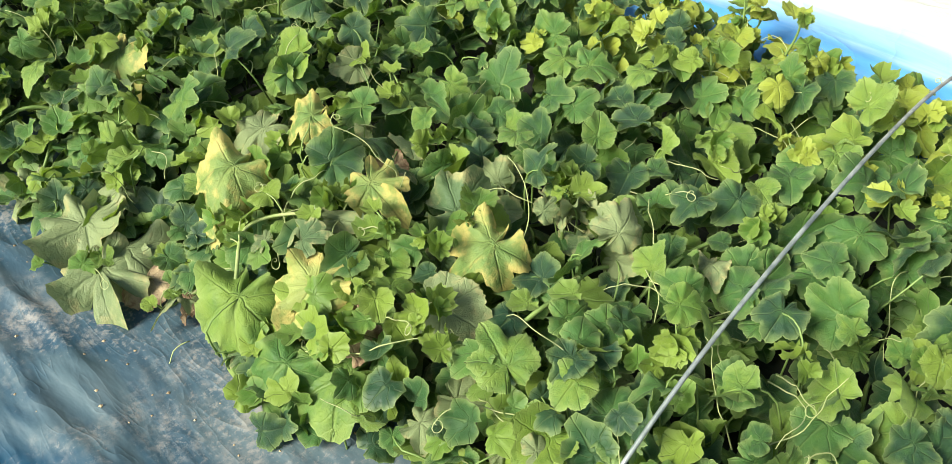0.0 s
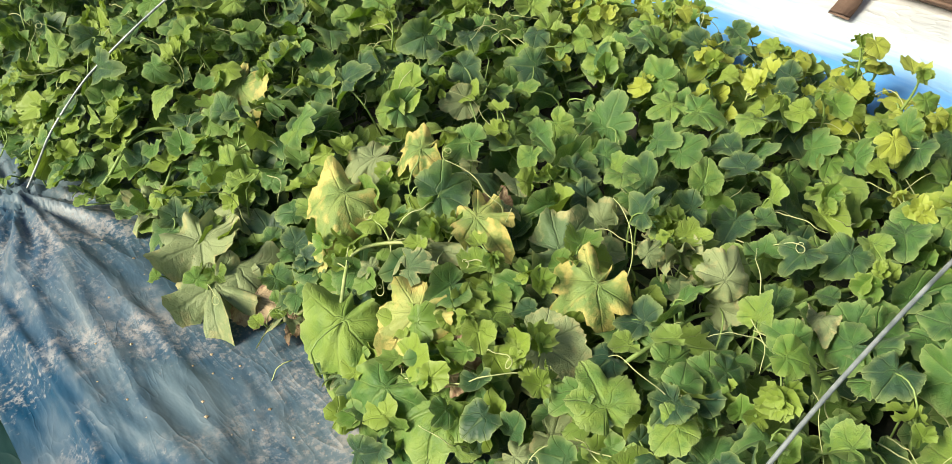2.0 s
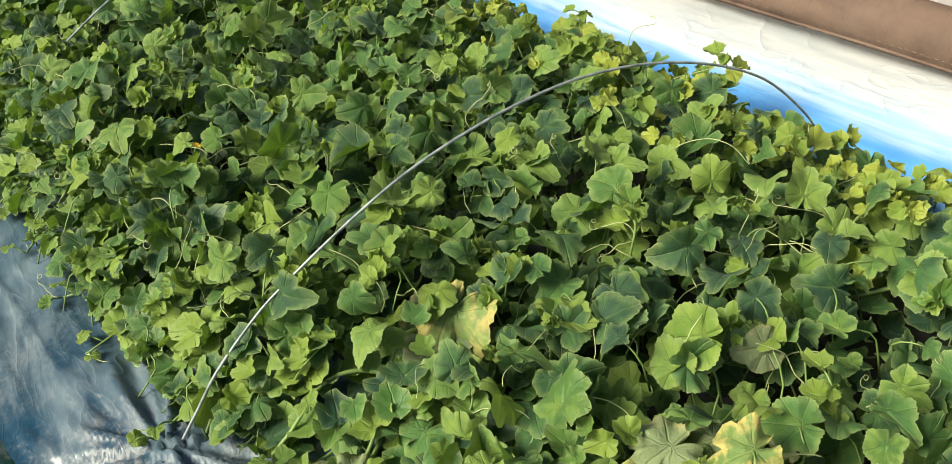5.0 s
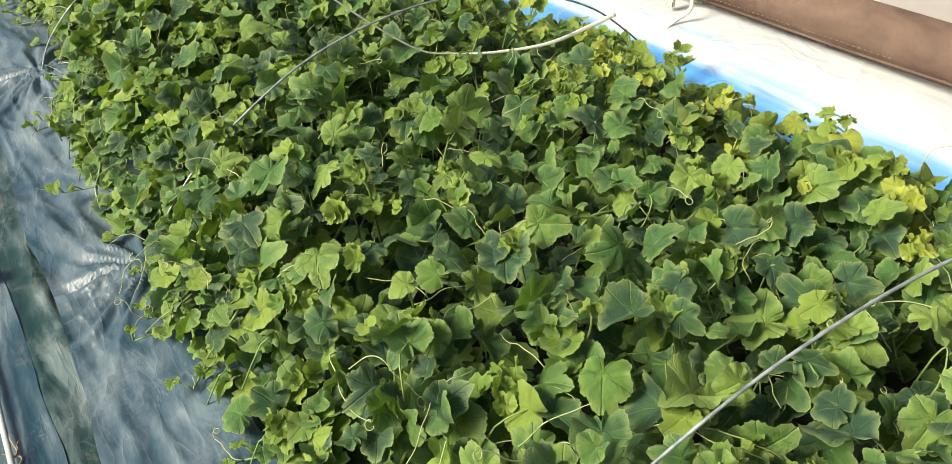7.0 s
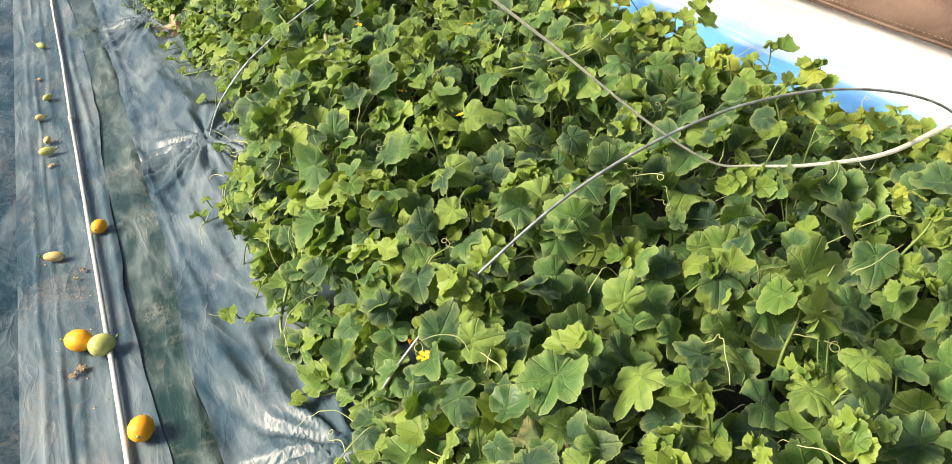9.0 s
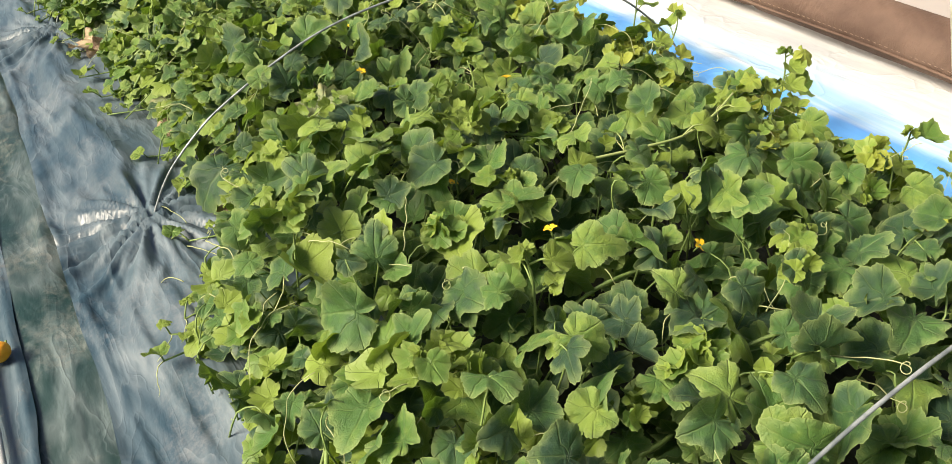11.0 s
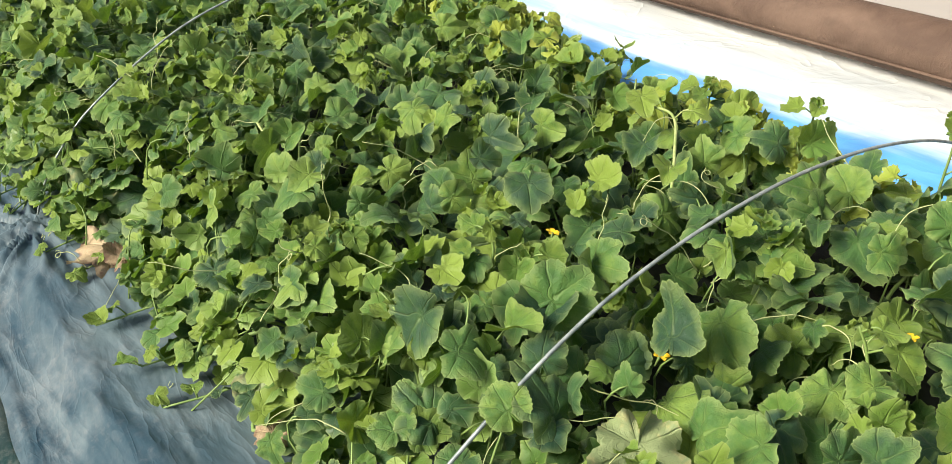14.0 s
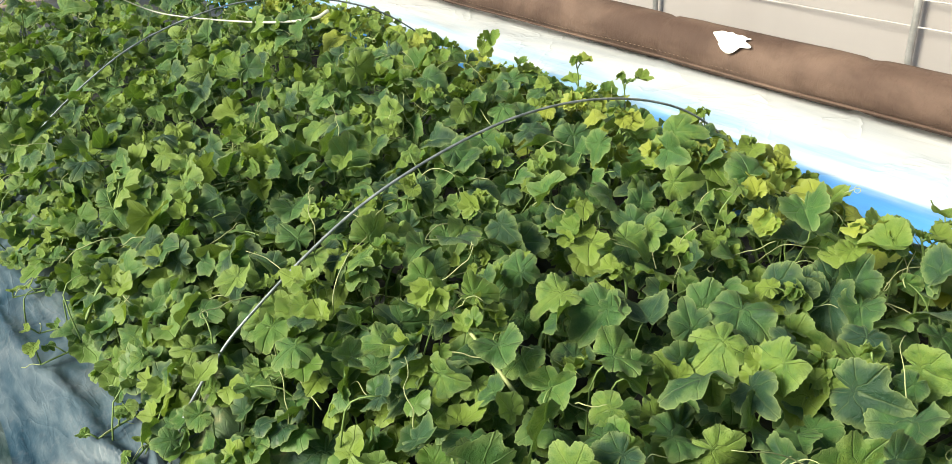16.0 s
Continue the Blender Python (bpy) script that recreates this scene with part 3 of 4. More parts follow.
# a brown strap end hanging from the roll over the sheeting
strap_line = smooth_line([(2.6, 1.5, 0.275), (2.56, 1.49, 0.262), (2.51, 1.475, 0.24), (2.45, 1.46, 0.226), (2.39, 1.445, 0.222)], 5)
sv, sf = [], []
for p in strap_line:
    sv += [p + Vector((0, -0.034, 0)), p + Vector((0, 0.034, 0.002)), p + Vector((0.004, 0.034, 0.008)), p + Vector((0.004, -0.034, 0.006))]
for k in range(len(strap_line) - 1):
    for s in range(4):
        sf.append((4 * k + s, 4 * k + (s + 1) % 4, 4 * k + 4 + (s + 1) % 4, 4 * k + 4 + s))
sf += [(0, 1, 2, 3), tuple(4 * (len(strap_line) - 1) + s for s in (3, 2, 1, 0))]
thing("quilt_strap", mesh_of("quilt_strap", sv, sf, QUILT), "brown quilt strap hanging down onto white sheeting", "strap")

# a white rag on the roll
rv, rf = [], []
nu, nv = 22, 16
for i in range(nu):
    for j in range(nv):
        u, w = i / (nu - 1), j / (nv - 1)
        edge = 1 + 0.22 * (float(vnoise(u * 4 + 3, w * 4)) - 0.5)
        a = math.radians(126 + (w - 0.1) * 40 * edge * (0.55 + 0.45 * math.sin(math.pi * min(1, u * 1.25 + 0.08))))
        y = 7.9 + (0.5 - u) * 0.14 + 0.02 * math.sin(w * 5)
        r = float(roll_radius(a, y)) + 0.006 + 0.02 * float(ridge(np.array(u * 3.0), np.array(w * 2.5), 91))
        rv.append((ROLL_X + r * math.cos(a), y, ROLL_Z + r * math.sin(a)))
for i in range(nu - 1):
    for j in range(nv - 1):
        k = i * nv + j
        rf.append((k, k + 1, k + nv + 1, k + nv))
thing("rag", mesh_of("rag", rv, rf, CLOTH), "crumpled white cloth scrap lying on the quilt roll", "rag")

# ---- hoops, rods, hose ----
for yl, yr, top, span, lean in HOOPS:
    pts = smooth_line([(0.25 + span * u + lean * z ** 0.5, yl + (yr - yl) * u + 0.006 * math.sin(9 * u + yl), top * z) for u, z in zip(HOOP_U, HOOP_Z)], 5)
    pts = [pts[0] + Vector((-0.004, 0, -0.06))] + pts + [pts[-1] + Vector((0.002, 0, -0.08))]
    v, f = tube(pts, 0.0033, 8)
    thing("tunnel_hoop", mesh_of("tunnel_hoop", v, f, WIRE), "thin grey wire hoop arched over the melon bed", "hoop", "hoops over the bed")

v, f = tube(smooth_line([(1.91, 3.92, 0.42), (1.81, 3.925, 0.4), (1.63, 3.925, 0.38), (1.46, 3.98, 0.374), (1.33, 4.03, 0.385), (1.2, 4.03, 0.43), (0.98, 3.975, 0.605), (0.7, 3.875, 0.86), (0.45, 3.79, 1.08), (0.33, 3.75, 1.19)], 8), (0.0085, 0.0029), 8, 0.75, 2.2)
thing("loose_rod", mesh_of("loose_rod", v, f, ROD), "bent white plastic rod sprung loose over the leaves", "rod", "sprung white rods")
v, f = tube(smooth_line([(1.66, 9.27, 0.46), (1.58, 9.29, 0.435), (1.43, 9.47, 0.42), (1.22, 9.82, 0.425), (1.1, 9.98, 0.46), (0.9, 9.95, 0.6), (0.6, 9.85, 0.82)], 8), (0.0085, 0.0029), 8, 0.75, 2.2)
thing("loose_rod", mesh_of("loose_rod", v, f, ROD), "bent white plastic rod sprung loose over the leaves", "rod", "sprung white rods")

hose_line = [Vector((-0.209 + 0.012 * (2 * float(fbm(y * 0.5, 3.0, 95)) - 1), y, -0.066 + 0.003 * math.sin(y * 4))) for y in np.linspace(-1.5, 12.8, 150)]
hose = tagged(new("drip_hose", None), "long pale plastic irrigation hose lying along the aisle", "hose")
v, f = tube(hose_line, 0.0076, 9)
part("hose", mesh_of("hose", v, f, HOSE), hose)
for y in (2.3, 6.48, 8.4, 10.1):
    x = -0.209 + 0.012 * (2 * float(fbm(y * 0.5, 3.0, 95)) - 1)
    v, f = tube([Vector((x, y - 0.022, -0.066)), Vector((x, y - 0.01, -0.066)), Vector((x, y + 0.02, -0.066))], 0.0125, 10)
    part("coupling", mesh_of("coupling", v, f, RAIL), hose, "small hose coupling")

# ---- fruit in the aisle ----


def melon(x, y, z, length, width, turn, material, label):
    m = tagged(new("melon", None), label, "melon", "discarded melons")
    m.matrix_basis = pose(x, y, z, 0, rng.uniform(-12, 12), turn)
    v, f = [], []
    na, nb = 30, 16
    for j in range(nb + 1):
        t = math.pi * j / nb
        for i in range(na):
            a = 2 * math.pi * i / na
            r = width / 2 * math.sin(t) ** 0.9 * (1 - 0.025 * (0.5 + 0.5 * math.cos(10 * a))) * (1 + 0.05 * math.cos(t))
            v.append((-length / 2 * math.cos(t), r * math.cos(a), r * math.sin(a) * 0.96))
    for j in range(nb):
        for i in range(na):
            f.append((j * na + i, j * na + (i + 1) % na, (j + 1) * na + (i + 1) % na, (j + 1) * na + i))
    part("rind", mesh_of("rind", v, f, material), m)
    v, f = tube(smooth_line([(length / 2 - 0.002, 0, 0), (length / 2 + 0.006, 0.001, 0.002), (length / 2 + 0.012, 0.003, 0.006)], 3), (0.004, 0.003), 6)
    part("stalk", mesh_of("stalk", v, f, STEM), m, "dry stalk stub")
    v, f = tube([Vector((-length / 2 + 0.002, 0, 0)), Vector((-length / 2 - 0.001, 0, 0))], (0.006, 0.004), 8)
    part("blossom_scar", mesh_of("blossom_scar", v, f, LEAF_DEAD), m)
    return m


GOLD, GREENISH, PALE = "ripe golden yellow melon lying on dusty film", "pale green unripe melon lying against a golden one", "small shrivelled yellow melon lying on dusty film"
for x, y, ln, wd, turn, mt, lb in ((-0.176, 5.42, 0.058, 0.05, 60, MELON_GOLD, GOLD), (-0.164, 4.35, 0.074, 0.062, 75, MELON_GOLD, GOLD), (-0.278, 4.785, 0.076, 0.064, 150, MELON_GOLD, GOLD),
                                   (-0.222, 4.735, 0.072, 0.062, 20, MELON_GREEN, GREENISH), (-0.325, 5.31, 0.064, 0.034, 170, MELON_PALE, PALE), (-0.317, 6.17, 0.062, 0.036, 10, MELON_GREEN, PALE),
                                   (-0.312, 6.29, 0.05, 0.03, 80, MELON_PALE, PALE), (-0.332, 6.56, 0.045, 0.03, 30, MELON_PALE, PALE), (-0.295, 6.79, 0.055, 0.032, 60, MELON_GREEN, PALE), (-0.3, 7.6, 0.055, 0.034, 130, MELON_GREEN, PALE),
                                   (-0.25, 4.055, 0.058, 0.026, 25, MELON_PALE, PALE), (0.51, 4.215, 0.075, 0.062, 40, MELON_GOLD, "ripe golden melon half hidden under the leaves")):
    melon(x, y, (-0.078 if x < 0 else 0.03) + wd / 2, ln, wd, turn, mt, lb)


# ---- melon plants ----
def leaf_shape(depth, cup, fold, wave, seed, nt=70, rings=(0.36, 0.72, 1.0), droop=0.0, longer=0.0, curl=0.19, tooth=0.024, crumple=0.0, blunt=2.6, limp=1.0):
    """A rounded melon leaf of radius 1: tip along +x, stalk joint at the origin, face up along +z.
    Five blunt lobes with narrow notches between them, a heart-shaped base and a finely toothed margin."""
    r = random.Random(seed)
    centres = [math.radians(a + r.uniform(-5, 5)) for a in (-160, -114, -60, 0, 60, 114, 160)]
    reach = [0.66, 0.84, 0.94, 1.0 + longer, 0.94, 0.84, 0.66]
    reach = [a * r.uniform(0.92, 1.07) for a in reach]
    cut = [depth * k * r.uniform(0.6, 1.35) for k in (0, 0.25, 0.6, 1.1, 1.1, 0.6, 0.25, 0)]
    tips = [curl * r.uniform(-1.3, 0.7) for _ in range(7)]
    ph, ph2, roll = r.uniform(0, 6.28), r.uniform(0, 6.28), r.uniform(-0.16, 0.05)
    bend, sway, twist = limp * r.uniform(-0.22, 0.22), limp * r.uniform(-0.14, 0.14), limp * r.uniform(-0.25, 0.25)
    verts, uvs, faces = [(0, 0, 0)], [(0.0, 0.0)], []
    for ring in rings:
        for i in range(nt):
            th = -math.pi + 2 * math.pi * (i + 0.5) / nt
            k = min(range(7), key=lambda q: abs(centres[q] - th))
            off = th - centres[k]
            other = k + (1 if off > 0 else -1)
            if 0 <= other < 7:
                half = abs(centres[other] - centres[k]) / 2
                u = min(1.0, abs(off) / half)
                notch = cut[max(k, other)]
                env = reach[k] + (reach[other] - reach[k]) * 0.5 * u * u
                rim = env * (1 - notch * u ** blunt)
                tip = tips[k] * (1 - u * u)
            else:
                u = min(1.0, abs(off) / (math.pi - abs(centres[k])))
                rim = reach[k] * (1 - 0.78 * u ** 1.7)
                tip = 0
            rad = ring * rim / (1 + (1 - ring) * 0.35 * (rim - 0.85))
            if ring > 0.95:
                rad *= 1 + (tooth if i % 2 else -0.6 * tooth) * (0.7 + 0.6 * r.random())
            x, y = rad * math.cos(th), rad * math.sin(th)
            y += sway * x * x
            z = cup * rad * rad + fold * (math.sqrt(y * y + 0.03) - 0.173) - droop * max(0.0, x) ** 2
            z += tip * ring ** 3 + wave * ring ** 3 * (0.7 * math.sin(3 * th + ph) + 0.55 * math.sin(8 * th + ph2))
            z += (0.012 if crumple else 0.035) * math.sin(math.pi * ring) * (1 - (1 - u) ** 2) + roll * ring ** 4 + bend * y * x + twist * y * x * x
            z += r.uniform(-1, 1) * 0.014 * ring + crumple * ring * (math.sin(4.2 * x + ph) * math.cos(3.4 * y + ph2) + 0.5 * math.sin(7 * x - 6 * y + ph2))
            verts.append((x, y, z))
            uvs.append(((k - 3) + (0.5 * u if off > 0 else -0.5 * u), ring))
    for i in range(nt):
        faces.append((0, 1 + i, 1 + (i + 1) % nt))
    for k in range(len(rings) - 1):
        a, b = 1 + k * nt, 1 + (k + 1) * nt
        for i in range(nt):
            j = (i + 1) % nt
            faces.append((a + i, b + i, b + j, a + j))
    return verts, faces, uvs


SHAPES = [leaf_shape(rng.uniform(0.1, 0.26), rng.uniform(-0.3, 0.28), rng.uniform(0.15, 0.85), rng.uniform(0.06, 0.15), k, droop=rng.uniform(0, 0.4), longer=rng.uniform(0.0, 0.22)) for k in range(22)]
POINTED = [leaf_shape(rng.uniform(0.2, 0.34), rng.uniform(-0.3, 0.25), rng.uniform(0.15, 0.75), rng.uniform(0.05, 0.13), 160 + k, droop=rng.uniform(0, 0.35), longer=rng.uniform(0.08, 0.3), blunt=1.35, tooth=0.03) for k in range(14)]
LOBED = [leaf_shape(rng.uniform(0.26, 0.42), rng.uniform(-0.25, 0.15), rng.uniform(0.15, 0.7), rng.uniform(0.06, 0.14), 40 + k, droop=rng.uniform(0.1, 0.4), longer=rng.uniform(0.12, 0.35)) for k in range(12)]
YOUNG = [leaf_shape(rng.uniform(0.14, 0.3), rng.uniform(0.1, 0.6), rng.uniform(0.3, 0.8), 0.16, 70 + k, nt=30, rings=(0.5, 1.0), longer=0.15, tooth=0.05) for k in range(6)]
CRUMPLED = [leaf_shape(0.3, rng.uniform(-0.4, 0.2), rng.uniform(-0.2, 0.4), 0.18, 90 + k, curl=0.4, rings=(0.25, 0.5, 0.75, 1.0), crumple=0.12) for k in range(4)]
WILTED = [leaf_shape(rng.uniform(0.36, 0.55), rng.uniform(-0.45, 0.1), rng.uniform(-0.1, 0.4), rng.uniform(0.18, 0.32), 130 + k, droop=rng.uniform(0.05, 0.45), longer=rng.uniform(0.1, 0.4), curl=0.28, rings=(0.2, 0.4, 0.6, 0.8, 1.0), crumple=0.13, limp=1.4) for k in range(10)]
SMALL = [leaf_shape(rng.uniform(0.15, 0.35), rng.uniform(-0.3, 0.4), rng.uniform(0, 0.5), 0.12, 110 + k, nt=28, rings=(0.55, 1.0), longer=rng.uniform(0.0, 0.25), tooth=0.03) for k in range(9)]


def data_set(shapes, material):
    return [mesh_of("leaf", v, f, material, True, u) for v, f, u in shapes]


GREEN_D, LOBED_D, POINTED_D = data_set(SHAPES, LEAF), data_set(LOBED, LEAF), data_set(POINTED, LEAF)
DEEP_D = data_set(WILTED[:4], LEAF)
PALE_D, YELLOW_D = data_set(WILTED + SHAPES[:2], LEAF_PALE), data_set(WILTED + SHAPES[:2], LEAF_YELLOW)
YOUNG_D, DEAD_D, BRIGHT_D = data_set(YOUNG, LEAF_YOUNG), data_set(CRUMPLED, LEAF_DEAD), data_set(SHAPES[:8], LEAF_YOUNG)
LIME_D = data_set(SHAPES[8:14] + YOUNG[:2], LEAF_LIME)

EDGE_Y = [-2, 0.9, 1.2, 1.45, 1.7, 1.95, 2.2, 2.35, 2.6, 2.9, 3.2, 3.6, 4.0, 4.4, 4.6, 5.1, 5.4, 5.6, 5.85, 6.12, 6.3, 6.6, 6.9, 7.08, 7.3, 7.6, 7.9, 8.4, 8.7, 13]
EDGE_X = [0.6, 0.6, 0.48, 0.57, 0.59, 0.47, 0.45, 0.34, 0.3, 0.27, 0.25, 0.22, 0.27, 0.21, 0.22, 0.21, 0.38, 0.46, 0.38, 0.42, 0.4, 0.36, 0.37, 0.42, 0.3, 0.26, 0.24, 0.25, 0.19, 0.2]


def canopy(x, y):
    """Height of the leaf tops over the film."""
    top = np.interp(y, [0, 1.0, 2.0, 3.0, 5, 12], [0.26, 0.25, 0.29, 0.37, 0.37, 0.38])
    d = x - np.interp(y, EDGE_Y, EDGE_X)
    left = np.interp(d, [-0.05, 0.0, 0.1, 0.22, 0.5], [0.12, 0.28, 0.66, 0.95, 1.0])
    e = x - np.interp(y, [2.8, 3.4, 4.2, 4.6, 6.8, 7.3], [2.12, 2.09, 2.09, 2.05, 2.05, 2.1])
    low = np.interp(y, [1.3, 1.9, 3.3, 4.1, 4.6, 6.8, 7.4], [1.2, 0.9, 0.95, 1.0, 0.66, 0.66, 1.25])
    cap = np.interp(e, [-0.55, -0.25, -0.08, 0.0], [0.46, 0.29 + 0.04 * low, 0.22 * low, 0.155 * low])
    h = top * left * (0.8 + 0.42 * float(fbm(np.array(x * 2.6), np.array(y * 2.6), 101)))
    return float(min(max(h, cap * 0.8 if e > -0.4 else 0.0), cap))


def place_matrix(p, normal, spin, size):
    n = Vector(normal).normalized()
    a = Vector((math.cos(spin), math.sin(spin), 0))
    a = (a - n * a.dot(n)).normalized()
    b = n.cross(a)
    return Matrix(((a.x * size, b.x * size, n.x * size, p[0]), (a.y * size, b.y * size, n.y * size, p[1]), (a.z * size, b.z * size, n.z * size, p[2]), (0, 0, 0, 1)))


# yellowed leaves: stalk joint, length, heading, dip, look
SICK_NEAR = [(0.58, 1.34, 0.17, 0.11, -148, -30, 'L'), (0.56, 1.18, 0.13, 0.1, 171, -28, 'L'), (0.75, 1.59, 0.22, 0.1, -171, -14, 'Y'), (0.89, 1.31, 0.25, 0.08, -104, -11, 'Y'), (0.99, 1.17, 0.23, 0.11, -44, -5, 'P'), (0.95, 1.04, 0.22, 0.09, 171, -16, 'Y'), (0.68, 1.23, 0.18, 0.09, -171, -26, 'Y'),
             (0.81, 1.03, 0.2, 0.08, -78, -7, 'P'), (0.78, 0.85, 0.22, 0.075, 72, 20, 'N'), (0.68, 1.14, 0.16, 0.075, -122, -33, 'D'), (0.62, 1.09, 0.12, 0.11, 156, -10, 'G')]
SICK_FAR = [(0.8, 2.21, 0.22, 0.1, -164, -14, 'P'), (0.88, 1.67, 0.25, 0.08, 164, -15, 'P'), (0.93, 1.55, 0.28, 0.065, 154, -16, 'Y'), (1.02, 1.42, 0.2, 0.05, -103, -35, 'D'), (0.8, 1.09, 0.11, 0.1, -156, -23, 'P'), (0.81, 2.19, 0.22, 0.11, -160, -22, 'Y'), (0.5, 7.16, 0.15, 0.1, -138, -20, 'G'),
            (0.45, 5.68, 0.14, 0.105, -167, -29, 'G'), (0.73, 5.58, 0.33, 0.08, -136, -35, 'P'), (0.49, 3.56, 0.27, 0.08, -169, -30, 'P')]
SICK_LEAVES = SICK_NEAR + SICK_FAR


def leaf_pose(x, y, z, length, heading, dip, lean=0.0):
    """A leaf by its stalk joint, with its tip along a heading and dipped below the level."""
    h, d = math.radians(heading), math.radians(dip)
    ahead = Vector((math.cos(h) * math.cos(d), math.sin(h) * math.cos(d), math.sin(d)))
    up = Vector((-0.3 + lean, -0.25, 1))
    up = (up - ahead * up.dot(ahead)).normalized()
    side = up.cross(ahead)
    return Matrix(((ahead.x * length, side.x * length, up.x * length, x), (ahead.y * length, side.y * length, up.y * length, y), (ahead.z * length, side.z * length, up.z * length, z), (0, 0, 0, 1)))


def add_leaf(plant, base, data, p, normal, spin, size, stems, foot=None, m=None):
    m = m or place_matrix(p, normal, spin, size)
    ob = bpy.data.objects.new("leaf", data)
    scene.collection.objects.link(ob)
    ob.parent = plant
    ob.matrix_basis = Matrix.Translation(-base) @ m
    if stems is not None and (foot is not None or rng.random() < 0.42):
        p = Vector(p)
        low = foot if foot is not None else Vector((p.x + rng.uniform(-0.09, 0.09), p.y + rng.uniform(-0.09, 0.09), max(0.01, p.z - rng.uniform(0.1, 0.24))))
        mid = (p + low) / 2 + Vector((rng.uniform(-0.03, 0.03), rng.uniform(-0.03, 0.03), 0.02))
        bend = Vector((rng.uniform(-0.025, 0.025), rng.uniform(-0.025, 0.025), 0.015)) if foot is None else Vector((0, 0, 0.004))
        if foot is not None:
            mid = (p + low) / 2 + bend
        end = p - Vector(m.col[2][:3]).normalized() * 0.001
        stems.add(*tube([q - base for q in smooth_line([low, mid + bend, (mid + end * 2) / 3 + bend, end], 2)], (0.0023, 0.0014), 5))
    return m


def tendril(pile, p, base, length, curl):
    d = Vector((rng.uniform(-1, 1), rng.uniform(-1, 1), rng.uniform(0.1, 0.9))).normalized()
    pts, q = [Vector(p)], Vector(p)
    for k in range(9):
        d = (d + Vector((rng.uniform(-0.4, 0.4), rng.uniform(-0.4, 0.4), rng.uniform(-0.45, 0.22)))).normalized()
        q = q + d * length / 12
        pts.append(q.copy())
    if curl:
        side = d.orthogonal().normalized()
        c = q + side * 0.011
        for k in range(12):
            a = math.pi + k * 0.75
            q = c + (side * math.cos(a) + d * -math.sin(a)) * 0.011 * (1 - k / 18) + Vector((0, 0, 0.0015 * k))
            pts.append(q)
    v, f = tube([s - base for s in smooth_line(pts, 2)], (0.0014, 0.0007), 4)
    part("tendril", mesh_of("tendril", v, f, TENDRIL), pile)


def shoot(plant, base, p, rise, lean, stems, tendrils, bright=1.0):
    """An upright vine tip with a few young leaves."""
    p = Vector(p)
    top = p + Vector(lean) + Vector((0, 0, rise))
    line = smooth_line([p, p + Vector(lean) * 0.25 + Vector((0, 0, rise * 0.4)), p + Vector(lean) * 0.7 + Vector((0.006, -0.004, rise * 0.75)), top], 4)
    stems.add(*tube([q - base for q in line], (0.0042, 0.0022), 6))
    n = rng.choice((3, 3, 4, 5))
    for k in range(n):
        q = line[min(len(line) - 1, int(len(line) * (0.42 + 0.55 * k / n)))]
        a = rng.uniform(0, 6.28)
        off = Vector((math.cos(a), math.sin(a), 0.5)) * rng.uniform(0.025, 0.055)
        size = rng.uniform(0.028, 0.05) * (1.1 - 0.35 * k / n)
        add_leaf(plant, base, rng.choice(LIME_D if p.x > 1.7 and rng.random() < 0.45 else YOUNG_D if rng.random() < 0.6 * bright else BRIGHT_D), q + off, (off.x * 9 - 0.2, off.y * 9 - 0.2, 0.9), a + rng.uniform(-0.4, 0.4), size, stems, foot=q)
    for k in range(4):
        a = rng.uniform(0, 6.28)
        add_leaf(plant, base, rng.choice(YOUNG_D), top + Vector((math.cos(a), math.sin(a), 0)) * 0.006, (math.cos(a), math.sin(a), 0.5), a, rng.uniform(0.012, 0.022), None)
    for k in range(rng.choice((0, 1, 1, 2))):
        tendril(tendrils, line[len(line) // 2 + k], base, rng.uniform(0.08, 0.16), rng.random() < 0.4)


